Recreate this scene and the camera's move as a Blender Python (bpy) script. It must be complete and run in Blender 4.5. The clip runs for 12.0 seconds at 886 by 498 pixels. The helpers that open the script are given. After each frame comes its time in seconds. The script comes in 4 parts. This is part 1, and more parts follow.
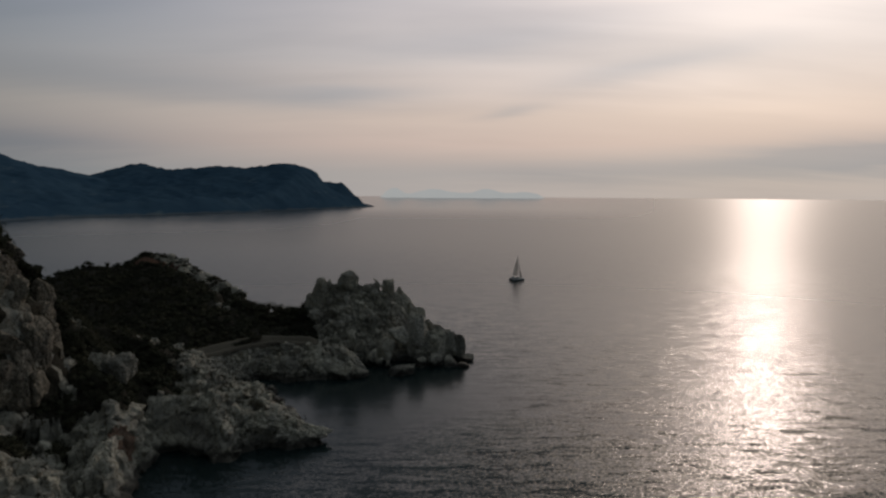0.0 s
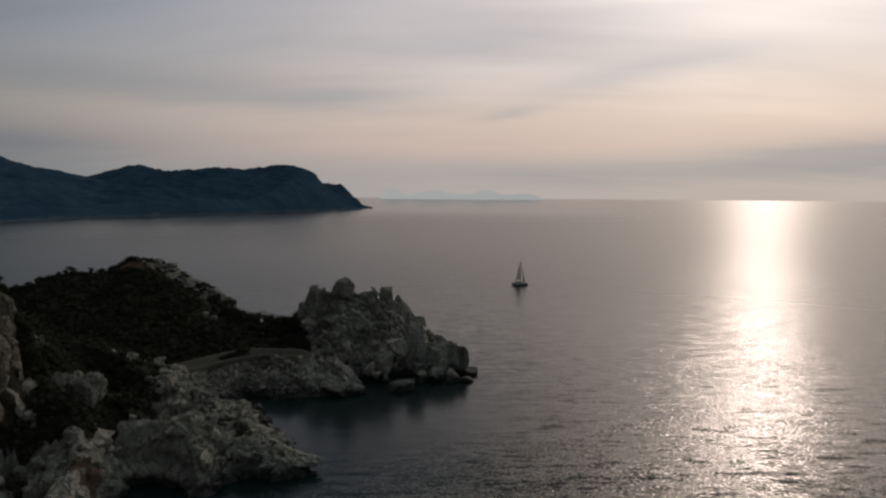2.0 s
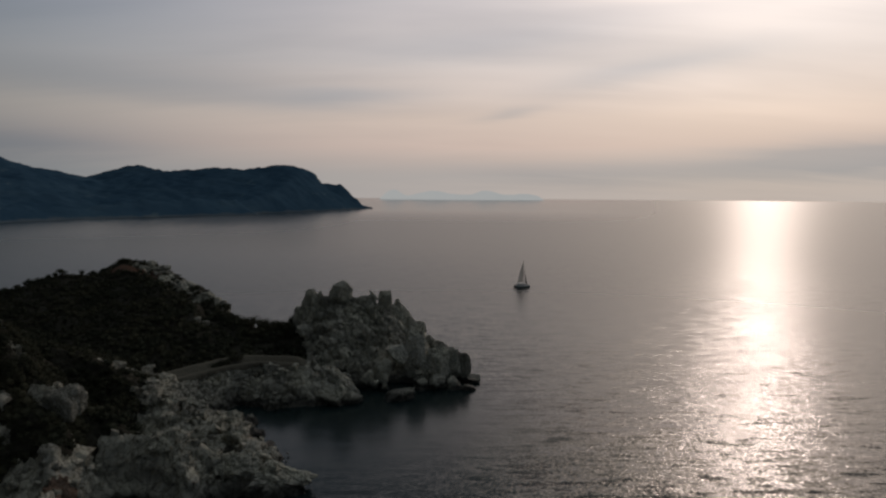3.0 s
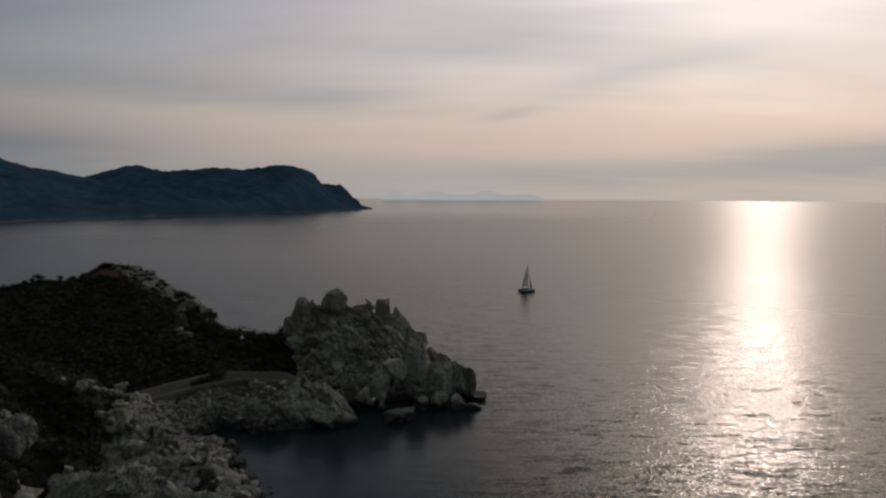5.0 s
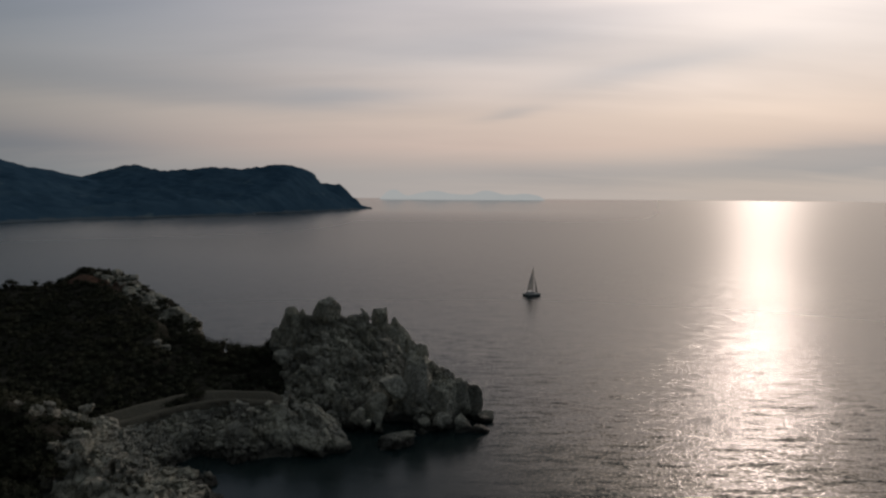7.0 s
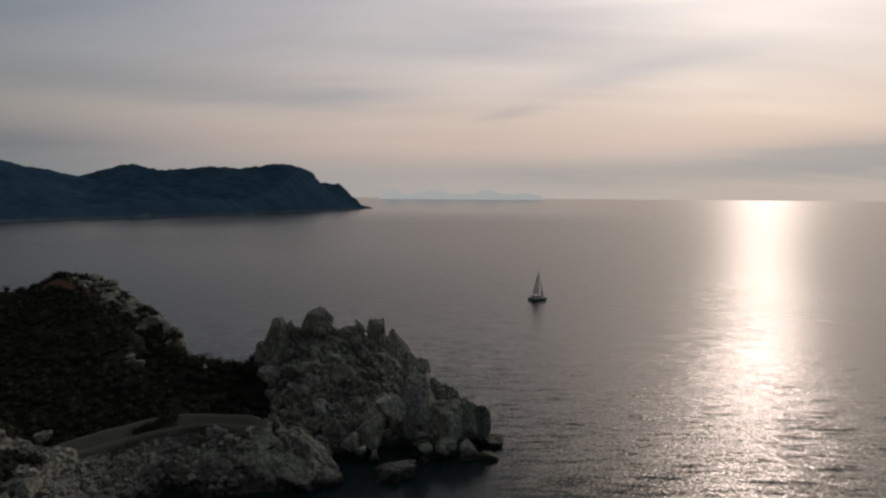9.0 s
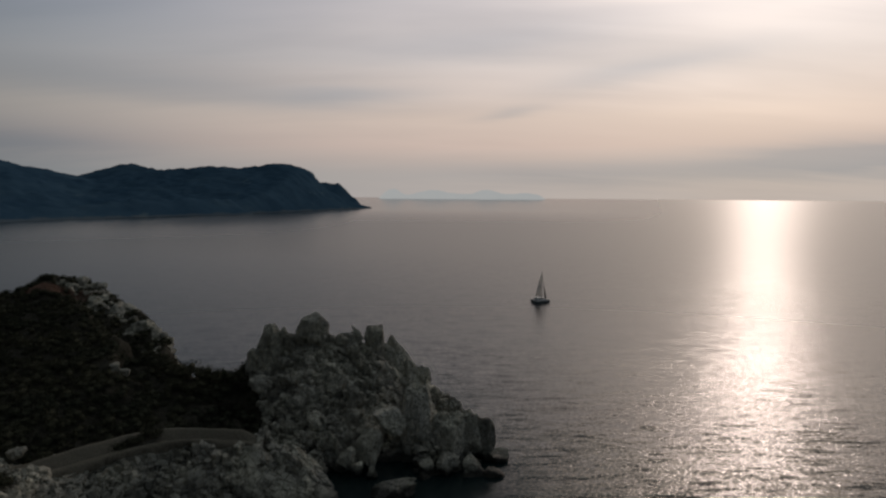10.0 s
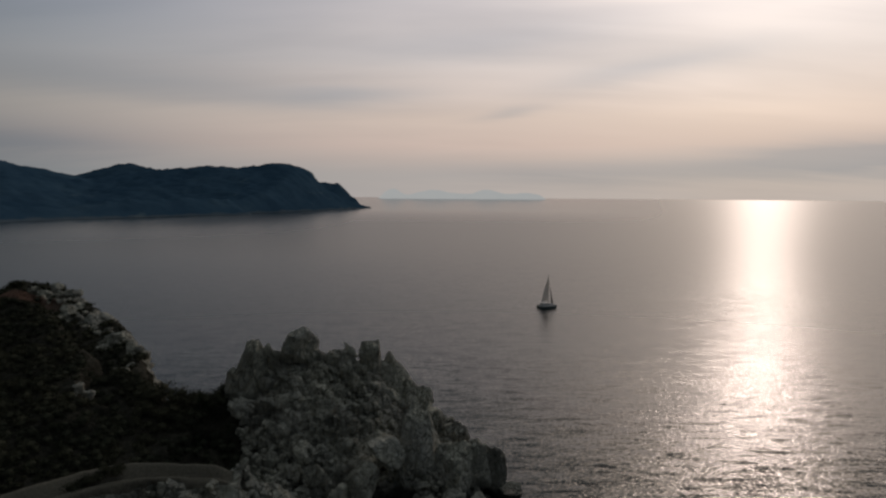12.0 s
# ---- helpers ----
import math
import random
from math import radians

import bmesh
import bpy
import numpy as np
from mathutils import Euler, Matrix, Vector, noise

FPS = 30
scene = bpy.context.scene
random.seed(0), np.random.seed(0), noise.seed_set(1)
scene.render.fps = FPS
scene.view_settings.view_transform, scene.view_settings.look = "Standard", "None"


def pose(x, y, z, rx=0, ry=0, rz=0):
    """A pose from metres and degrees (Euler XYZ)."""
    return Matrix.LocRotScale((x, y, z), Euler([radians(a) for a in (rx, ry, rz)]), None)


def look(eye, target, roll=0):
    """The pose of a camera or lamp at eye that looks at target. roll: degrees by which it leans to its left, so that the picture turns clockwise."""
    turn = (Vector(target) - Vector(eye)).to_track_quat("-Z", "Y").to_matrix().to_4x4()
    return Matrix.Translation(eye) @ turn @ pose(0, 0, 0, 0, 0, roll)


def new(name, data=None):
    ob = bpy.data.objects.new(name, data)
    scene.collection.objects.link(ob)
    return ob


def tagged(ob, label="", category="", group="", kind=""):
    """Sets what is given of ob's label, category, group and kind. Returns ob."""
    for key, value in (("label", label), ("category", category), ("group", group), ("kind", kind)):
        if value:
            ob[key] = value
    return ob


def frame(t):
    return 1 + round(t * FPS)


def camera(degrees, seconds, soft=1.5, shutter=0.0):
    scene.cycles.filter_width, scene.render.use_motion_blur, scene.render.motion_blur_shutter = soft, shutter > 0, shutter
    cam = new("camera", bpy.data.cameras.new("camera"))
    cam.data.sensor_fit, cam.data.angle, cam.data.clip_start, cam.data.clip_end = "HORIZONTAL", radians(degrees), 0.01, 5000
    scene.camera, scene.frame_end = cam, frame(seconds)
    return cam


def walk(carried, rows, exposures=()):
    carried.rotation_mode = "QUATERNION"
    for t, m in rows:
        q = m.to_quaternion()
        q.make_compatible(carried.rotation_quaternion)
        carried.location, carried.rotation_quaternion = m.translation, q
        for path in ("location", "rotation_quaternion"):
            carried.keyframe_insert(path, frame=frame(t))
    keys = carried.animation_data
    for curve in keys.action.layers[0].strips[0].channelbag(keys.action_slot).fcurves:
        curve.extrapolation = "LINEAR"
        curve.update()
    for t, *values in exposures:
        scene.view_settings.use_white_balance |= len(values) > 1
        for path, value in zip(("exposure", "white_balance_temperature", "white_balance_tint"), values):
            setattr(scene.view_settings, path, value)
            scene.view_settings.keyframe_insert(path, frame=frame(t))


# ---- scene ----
cam = camera(70.0, 12.0, soft=2.4)
PATH = [
    (0.0, look((0.00, 0.00, 60.00), (0.00, 996.22, -26.89), 0.41)),
    (1.0, look((-0.42, 7.27, 60.06), (0.21, 1003.60, -25.52), 0.41)),
    (2.0, look((-0.80, 15.06, 60.15), (0.08, 1011.47, -24.52), 0.41)),
    (3.0, look((-1.17, 23.25, 60.23), (-0.27, 1019.71, -23.87), 0.41)),
    (4.0, look((-1.53, 31.75, 60.29), (-0.72, 1028.23, -23.53), 0.41)),
    (5.0, look((-1.91, 40.47, 60.31), (-1.19, 1036.95, -23.46), 0.41)),
    (6.0, look((-2.31, 49.31, 60.30), (-1.62, 1045.78, -23.60), 0.41)),
    (7.0, look((-2.74, 58.21, 60.26), (-1.97, 1054.66, -23.90), 0.41)),
    (8.0, look((-3.19, 67.12, 60.19), (-2.25, 1063.54, -24.30), 0.41)),
    (9.0, look((-3.65, 75.98, 60.11), (-2.47, 1072.38, -24.72), 0.41)),
    (10.0, look((-4.11, 84.78, 60.05), (-2.69, 1081.14, -25.08), 0.41)),
    (11.0, look((-4.55, 93.47, 60.04), (-2.96, 1089.82, -25.30), 0.41)),
    (12.0, look((-4.95, 102.05, 60.12), (-3.39, 1098.40, -25.29), 0.41)),
]
walk(cam, PATH)

# ---- sun, sky ----
SUN_AZ, SUN_EL = 27.1, 18.0            # degrees right of +y, degrees above the horizon
sa, se = radians(SUN_AZ), radians(SUN_EL)
SUN_DIR = Vector((math.sin(sa) * math.cos(se), math.cos(sa) * math.cos(se), math.sin(se)))
sun_data = bpy.data.lights.new("sun", "SUN")
sun_data.energy, sun_data.angle, sun_data.color = 0.21, radians(4.5), (1.0, 0.81, 0.71)
sun = new("sun", sun_data)
sun.matrix_world = look((200, 500, 400), Vector((200, 500, 400)) - SUN_DIR)


class Nodes:
    """Short-hand for building node trees."""

    def __init__(self, tree):
        self.tree = tree
        tree.nodes.clear()

    def add(self, kind, **inputs):
        n = self.tree.nodes.new(kind)
        for key, value in inputs.items():
            key = int(key[1:]) if key[0] == "i" and key[1:].isdigit() else key.replace("_", " ")
            self.put(n.inputs[key], value)
        return n

    def put(self, socket, value):
        if isinstance(value, bpy.types.NodeSocket):
            self.tree.links.new(value, socket)
        elif isinstance(value, bpy.types.Node):
            self.tree.links.new(value.outputs[0], socket)
        else:
            socket.default_value = value

    def math(self, op, a, b=0.0, c=0.0, clamp=False):
        n = self.tree.nodes.new("ShaderNodeMath")
        n.operation, n.use_clamp = op, clamp
        for s, v in zip(n.inputs, (a, b, c)):
            self.put(s, v)
        return n.outputs[0]

    def vec(self, op, a, b=(0, 0, 0), out=0):
        n = self.tree.nodes.new("ShaderNodeVectorMath")
        n.operation = op
        self.put(n.inputs[0], a)
        if op == "SCALE":
            self.put(n.inputs["Scale"], b)
        else:
            self.put(n.inputs[1], b)
        return n.outputs[out]

    def ramp(self, fac, stops, interpolation="LINEAR"):
        n = self.tree.nodes.new("ShaderNodeValToRGB")
        n.color_ramp.interpolation = interpolation
        e = n.color_ramp.elements
        while len(e) < len(stops):
            e.new(0.5)
        for el, (p, col) in zip(e, stops):
            el.position = p
            el.color = (*col, 1) if len(col) == 3 else col
        self.put(n.inputs[0], fac)
        return n.outputs[0]

    def span(self, v, a, b, lo=0.0, hi=1.0, smooth=True):
        n = self.tree.nodes.new("ShaderNodeMapRange")
        n.interpolation_type = "SMOOTHSTEP" if smooth else "LINEAR"
        for s, x in zip(n.inputs, (v, a, b, lo, hi)):
            self.put(s, x)
        return n.outputs[0]

    def mix(self, fac, a, b, blend="MIX"):
        n = self.tree.nodes.new("ShaderNodeMix")
        n.data_type, n.blend_type = "RGBA", blend
        for i, v in ((0, fac), (6, a), (7, b)):
            self.put(n.inputs[i], (*v, 1) if isinstance(v, tuple) and len(v) == 3 else v)
        return n.outputs[2]

    def noise(self, vector, scale, detail=4.0, rough=0.55, distort=0.0, out=0):
        n = self.tree.nodes.new("ShaderNodeTexNoise")
        for key, v in (("Vector", vector), ("Scale", scale), ("Detail", detail), ("Roughness", rough), ("Distortion", distort)):
            self.put(n.inputs[key], v)
        return n.outputs[out]

    def mapping(self, vector, loc=(0, 0, 0), rot=(0, 0, 0), scale=(1, 1, 1)):
        return self.add("ShaderNodeMapping", Vector=vector, Location=loc, Rotation=rot, Scale=scale).outputs[0]


def make_world():
    w = bpy.data.worlds.new("evening_sky")
    w.use_nodes = True
    scene.world = w
    n = Nodes(w.node_tree)
    d = n.add("ShaderNodeTexCoord").outputs["Generated"]
    xyz = n.add("ShaderNodeSeparateXYZ", Vector=d)
    z = xyz.outputs[2]
    up = n.math("MAXIMUM", z, 0.0)
    # closeness to the veiled sun
    dot = n.vec("DOT_PRODUCT", d, tuple(SUN_DIR), out=1)
    ahead = n.math("MAXIMUM", dot, 0.0)
    # cloud deck, stretched into long soft streaks
    deck = n.vec("DIVIDE", d, n.add("ShaderNodeCombineXYZ", X=n.math("ADD", up, 0.16), Y=n.math("ADD", up, 0.16), Z=1.0))
    flat = n.mapping(deck, loc=(0.3, 0.2, 0), rot=(0, 0, radians(-16)), scale=(0.5, 1.1, 0.0))
    streak = n.noise(flat, 0.8, 4.0, 0.45, 0.5)
    fine = n.noise(n.mapping(deck, rot=(0, 0, radians(-20)), scale=(0.6, 2.2, 0.0)), 1.5, 4.0, 0.5, 0.3)
    cloud = n.math("ADD", n.math("MULTIPLY", streak, 0.7), n.math("MULTIPLY", fine, 0.3))
    dark = n.span(cloud, 0.36, 0.66)
    # long grey bars of stratus, each (bearing, height, half width, half thickness, rise, weight)
    az = n.math("MULTIPLY", n.math("ARCTAN2", xyz.outputs[0], xyz.outputs[1]), 57.2958)
    el = n.math("MULTIPLY", n.math("ARCSINE", z), 57.2958)
    ragged = n.math("MULTIPLY", n.math("SUBTRACT", fine, 0.5), 3.0)
    bars = 0.0
    for b_az, b_el, b_w, b_t, rise, weight in ((-24, 8.6, 16, 1.5, -0.03, 0.42), (-9, 8.4, 8, 0.9, 0.05, 0.55), (6, 7.3, 3.0, 0.5, 0.16, 0.45), (17, 10.6, 9, 1.0, 0.16, 0.45),
                                              (35, 3.1, 15, 1.4, 0.02, 1.3), (12, 2.0, 14, 1.1, 0.0, 0.45), (-34, 3.8, 9, 1.3, 0.0, 0.7), (-30, 14, 14, 3.0, 0.05, 0.3), (2, 13.0, 12, 1.3, 0.10, 0.30)):
        u = n.math("SUBTRACT", az, b_az)
        v = n.math("SUBTRACT", n.math("SUBTRACT", n.math("ADD", el, n.math("MULTIPLY", ragged, 0.55)), b_el), n.math("MULTIPLY", u, rise))
        e2 = n.math("ADD", n.math("POWER", n.math("ABSOLUTE", n.math("DIVIDE", u, b_w)), 2.0), n.math("POWER", n.math("ABSOLUTE", n.math("DIVIDE", v, b_t)), 2.0))
        bars = n.math("ADD", bars, n.math("MULTIPLY", n.math("EXPONENT", n.math("MULTIPLY", e2, -1.0)), weight))
    # gradient from the horizon: lilac haze, peach band, then grey
    base = n.ramp(up, [(0.0, (0.50, 0.45, 0.425)), (0.03, (0.49, 0.44, 0.415)), (0.075, (0.645, 0.502, 0.44)), (0.12, (0.715, 0.57, 0.487)),
                       (0.20, (0.585, 0.525, 0.505)), (0.29, (0.515, 0.485, 0.505)), (0.34, (0.52, 0.50, 0.52)), (0.42, (0.20, 0.235, 0.285)), (0.58, (0.165, 0.195, 0.235)), (0.80, (0.46, 0.48, 0.50)), (1.0, (0.62, 0.64, 0.66))])
    shade = n.mix(1.0, base, (0.58, 0.635, 0.70), "MULTIPLY")
    sky = n.mix(n.math("MULTIPLY", dark, n.span(up, 0.05, 0.3, 0.10, 0.55)), base, shade)
    # brighter towards the sun, dim behind
    glow = n.math("ADD", n.math("MULTIPLY", n.math("POWER", ahead, 7.0), 0.35), n.math("MULTIPLY", n.math("POWER", ahead, 70.0), 0.18))
    thin = n.math("SUBTRACT", 1.0, n.math("MULTIPLY", dark, 0.35))
    veil = n.math("MULTIPLY", n.math("POWER", ahead, 24.0), n.math("MULTIPLY", n.span(up, 0.26, 0.42, 0.0, 1.5), n.span(up, 0.42, 0.65, 1.0, 0.25)))
    aureole = n.math("MULTIPLY", n.math("POWER", ahead, 60.0), n.span(up, 0.265, 0.32, 0.0, 2.2))
    veil = n.math("ADD", veil, aureole)
    glow = n.math("MULTIPLY", n.math("MULTIPLY", glow, n.span(up, 0.0, 0.26, 0.12, 1.0)), n.span(up, 0.33, 0.5, 1.0, 0.5))
    warm = n.vec("SCALE", n.vec("ADD", n.vec("SCALE", (1.0, 0.86, 0.77), glow), n.vec("SCALE", (1.0, 0.78, 0.60), veil)), thin)
    fade = n.span(dot, 0.03, 0.97, 0.24, 0.86)
    cool = n.mix(n.span(dot, 0.2, 1.0), n.mix(n.span(up, 0.10, 0.34), (0.77, 0.96, 1.09), (0.74, 0.93, 1.09)), (1.0, 1.0, 1.0))
    cool = n.mix(n.span(up, 0.36, 0.6), cool, (0.95, 0.985, 0.98))
    sky = n.vec("MULTIPLY", n.vec("SCALE", sky, fade), cool)
    sky = n.vec("ADD", sky, warm)
    sky = n.mix(n.math("MINIMUM", bars, 1.0), sky, n.mix(1.0, sky, (0.59, 0.70, 0.815), "MULTIPLY"))
    # a trace of clear evening air behind the cloud
    air = n.tree.nodes.new("ShaderNodeTexSky")
    air.sky_type, air.sun_disc = "NISHITA", False
    air.sun_elevation, air.sun_rotation, air.air_density, air.dust_density = se, sa, 1.0, 2.0
    n.put(air.inputs["Vector"], d) if "Vector" in air.inputs else None
    sky = n.vec("ADD", sky, n.vec("SCALE", air.outputs[0], 0.002))
    # below the horizon: dim water-grey
    below = n.span(z, -0.05, -0.005)
    sky = n.mix(below, (0.05, 0.055, 0.06), sky)
    bg = n.add("ShaderNodeBackground", Color=sky, Strength=1.0)
    n.add("ShaderNodeOutputWorld", Surface=bg)


make_world()


# ---- materials ----
def material(name):
    m = bpy.data.materials.new(name)
    m.use_nodes = True
    n = Nodes(m.node_tree)
    return m, n


def finish(n, shader):
    n.add("ShaderNodeOutputMaterial", Surface=shader)


def stone_colour(n, pos, rnd):
    """Weathered grey limestone: pale and dark patches, lichen, faint rust."""
    big = n.noise(pos, 0.12, 5.0, 0.6)
    mid = n.noise(pos, 0.9, 6.0, 0.65)
    fine = n.noise(pos, 6.0, 4.0, 0.7)
    col = n.ramp(mid, [(0.28, (0.20, 0.195, 0.17)), (0.44, (0.31, 0.303, 0.268)), (0.56, (0.39, 0.38, 0.335)), (0.75, (0.50, 0.485, 0.43))])
    col = n.mix(n.span(big, 0.35, 0.65, 0.0, 0.55), col, (0.24, 0.235, 0.235))
    col = n.mix(n.span(fine, 0.5, 0.75, 0.0, 0.4), col, (0.10, 0.10, 0.09))
    pit = n.noise(n.mapping(pos, scale=(1, 1, 0.6)), 2.4, 5.0, 0.7, 0.6)
    col = n.mix(n.span(pit, 0.30, 0.42, 0.6, 0.0), col, (0.06, 0.06, 0.052))
    lichen = n.noise(n.mapping(pos, loc=(5, 9, 2), scale=(1, 1, 0.45)), 0.42, 6.0, 0.68, 0.4)
    col = n.mix(n.span(lichen, 0.52, 0.66, 0.0, 0.45), col, (0.105, 0.098, 0.078))
    rust = n.noise(n.mapping(pos, scale=(1, 1, 0.35)), 0.16, 5.0, 0.6)
    col = n.mix(n.span(rust, 0.66, 0.78, 0.0, 0.5), col, (0.30, 0.17, 0.09))
    tone = n.math("ADD", 0.66, n.math("MULTIPLY", rnd, 0.72))
    return n.vec("MULTIPLY", n.vec("SCALE", col, tone), (1.33, 1.33, 1.235)), mid, fine


def tide(n, pos, col):
    """Black algae and wet stone along the waterline."""
    z = n.add("ShaderNodeSeparateXYZ", Vector=pos).outputs[2]
    z = n.math("ADD", z, n.math("MULTIPLY", n.math("SUBTRACT", n.noise(pos, 0.5, 3.0), 0.5), 2.0))
    wet = n.span(z, 0.9, 2.9, 1.0, 0.0)
    return n.mix(n.math("MULTIPLY", wet, 0.88), col, (0.028, 0.027, 0.024)), wet


def stone_material(name="limestone", gain=1.0, hue=(1.0, 1.0, 1.0)):
    m, n = material(name)
    pos = n.add("ShaderNodeNewGeometry").outputs["Position"]
    rnd = n.add("ShaderNodeObjectInfo").outputs["Random"]
    col, mid, fine = stone_colour(n, pos, rnd)
    col = n.vec("MULTIPLY", n.vec("SCALE", col, gain), hue)
    col, wet = tide(n, pos, col)
    crack = n.add("ShaderNodeTexVoronoi", Vector=n.vec("ADD", pos, n.vec("SCALE", n.noise(pos, 0.7, 3.0, out=1), 1.2)), Scale=0.55)
    crack.feature = "DISTANCE_TO_EDGE"
    line = n.span(crack.outputs[0], 0.0, 0.05)
    col = n.mix(line, n.mix(1.0, col, (0.72, 0.71, 0.70), "MULTIPLY"), col)
    # upright fissures
    bent = n.mapping(n.vec("ADD", pos, n.vec("SCALE", n.noise(pos, 0.5, 4.0, out=1), 1.8)), rot=(0, radians(9), 0), scale=(1, 1, 0.3))
    split = n.add("ShaderNodeTexVoronoi", Vector=bent, Scale=0.85)
    split.feature = "DISTANCE_TO_EDGE"
    gash = n.span(split.outputs[0], 0.0, 0.045)
    col = n.mix(gash, n.mix(1.0, col, (0.58, 0.57, 0.55), "MULTIPLY"), col)
    h = n.math("ADD", n.math("MULTIPLY", mid, 1.0), n.math("ADD", n.math("MULTIPLY", fine, 0.35), n.math("ADD", n.math("MULTIPLY", line, 0.3), n.math("MULTIPLY", gash, 0.5))))
    bump = n.add("ShaderNodeBump", Strength=1.0, Distance=0.7, Height=h)
    finish(n, n.add("ShaderNodeBsdfPrincipled", Base_Color=col, Roughness=n.span(wet, 0, 1, 0.9, 0.5), Specular_IOR_Level=0.25, Normal=bump))
    return m


def ground_material():
    m, n = material("coastal_ground")
    pos = n.add("ShaderNodeNewGeometry").outputs["Position"]
    col, mid, fine = stone_colour(n, pos, 0.55)
    col, wet = tide(n, pos, col)
    crack = n.add("ShaderNodeTexVoronoi", Vector=n.vec("ADD", pos, n.vec("SCALE", n.noise(pos, 0.5, 3.0, out=1), 1.6)), Scale=0.4)
    crack.feature = "DISTANCE_TO_EDGE"
    line = n.span(crack.outputs[0], 0.0, 0.07)
    col = n.mix(line, n.mix(1.0, col, (0.55, 0.54, 0.52), "MULTIPLY"), col)
    soil_a = n.add("ShaderNodeAttribute")
    soil_a.attribute_name = "soil"
    track_a = n.add("ShaderNodeAttribute")
    track_a.attribute_name = "track"
    red_a = n.add("ShaderNodeAttribute")
    red_a.attribute_name = "redearth"
    edge = n.math("MULTIPLY", n.math("SUBTRACT", n.noise(pos, 0.35, 5.0, 0.65), 0.5), 1.1)
    soil = n.span(n.math("ADD", soil_a.outputs["Fac"], edge), 0.42, 0.58)
    earth = n.ramp(n.noise(pos, 0.8, 6.0, 0.65), [(0.3, (0.026, 0.025, 0.018)), (0.55, (0.046, 0.043, 0.031)), (0.75, (0.072, 0.066, 0.048))])
    col = n.mix(soil, col, earth)
    rust = n.ramp(n.noise(pos, 1.1, 5.0, 0.6), [(0.3, (0.090, 0.048, 0.032)), (0.7, (0.145, 0.082, 0.058))])
    col = n.mix(n.math("MULTIPLY", n.span(n.math("ADD", red_a.outputs["Fac"], edge), 0.4, 0.6), 0.85), col, rust)
    gravel = n.ramp(n.noise(pos, 3.0, 6.0, 0.7), [(0.3, (0.080, 0.073, 0.056)), (0.7, (0.165, 0.150, 0.118))])
    tr = n.span(n.math("ADD", track_a.outputs["Fac"], n.math("MULTIPLY", edge, 0.35)), 0.45, 0.6)
    col = n.mix(tr, col, gravel)
    rough_h = n.math("ADD", n.math("MULTIPLY", mid, 1.0), n.math("ADD", n.math("MULTIPLY", fine, 0.3), n.math("MULTIPLY", line, 0.08)))
    h = n.math("MULTIPLY", rough_h, n.math("SUBTRACT", 1.0, n.math("MULTIPLY", tr, 0.85)))
    bump = n.add("ShaderNodeBump", Strength=1.0, Distance=1.0, Height=h)
    finish(n, n.add("ShaderNodeBsdfPrincipled", Base_Color=col, Roughness=n.span(wet, 0, 1, 0.92, 0.5), Specular_IOR_Level=0.2, Normal=bump))
    return m


def foliage_material(name, a, b):
    m, n = material(name)
    geo = n.add("ShaderNodeNewGeometry")
    patch = n.span(n.noise(geo.outputs["Position"], 0.07, 4.0, 0.6), 0.32, 0.68)
    mixv = n.math("ADD", n.math("MULTIPLY", geo.outputs["Random Per Island"], 0.16), n.math("MULTIPLY", patch, 0.65))
    col = n.ramp(mixv, [(0.2, a), (0.75, b)])
    finish(n, n.add("ShaderNodeBsdfPrincipled", Base_Color=col, Roughness=0.85, Specular_IOR_Level=0.08))
    return m


def far_land_material():
    """Wooded slopes with blue air haze mixed into their colours: soft blotches of wood and scrub, scattered bare rock,
    a pale shore.
    """
    m, n = material("hazed_forest_slope")
    pos = n.add("ShaderNodeNewGeometry").outputs["Position"]
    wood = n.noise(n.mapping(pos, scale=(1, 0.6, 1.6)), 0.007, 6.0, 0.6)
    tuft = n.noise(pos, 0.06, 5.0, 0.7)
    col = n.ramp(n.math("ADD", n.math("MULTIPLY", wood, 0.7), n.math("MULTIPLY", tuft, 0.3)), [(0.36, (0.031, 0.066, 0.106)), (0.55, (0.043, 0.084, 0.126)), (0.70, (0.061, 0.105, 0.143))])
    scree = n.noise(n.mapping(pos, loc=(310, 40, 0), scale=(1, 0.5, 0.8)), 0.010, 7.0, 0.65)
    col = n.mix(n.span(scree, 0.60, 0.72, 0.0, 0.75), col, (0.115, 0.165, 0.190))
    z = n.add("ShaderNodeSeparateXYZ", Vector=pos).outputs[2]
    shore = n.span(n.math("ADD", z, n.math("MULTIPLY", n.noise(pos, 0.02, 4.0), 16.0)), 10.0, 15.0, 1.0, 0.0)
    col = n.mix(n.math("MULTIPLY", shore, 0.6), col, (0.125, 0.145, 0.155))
    bump = n.add("ShaderNodeBump", Strength=0.6, Distance=3.0, Height=n.noise(pos, 0.05, 6.0, 0.7))
    finish(n, n.add("ShaderNodeBsdfPrincipled", Base_Color=col, Roughness=1.0, Specular_IOR_Level=0.0, Normal=bump))
    return m


def haze_material():
    m, n = material("hazy_far_islands")
    pos = n.add("ShaderNodeNewGeometry").outputs["Position"]
    col = n.mix(n.noise(pos, 0.01, 4.0), (0.345, 0.358, 0.358), (0.372, 0.378, 0.374))
    # distant haze put in as an even glow of the islands themselves
    finish(n, n.add("ShaderNodeEmission", Color=col, Strength=1.0))
    return m


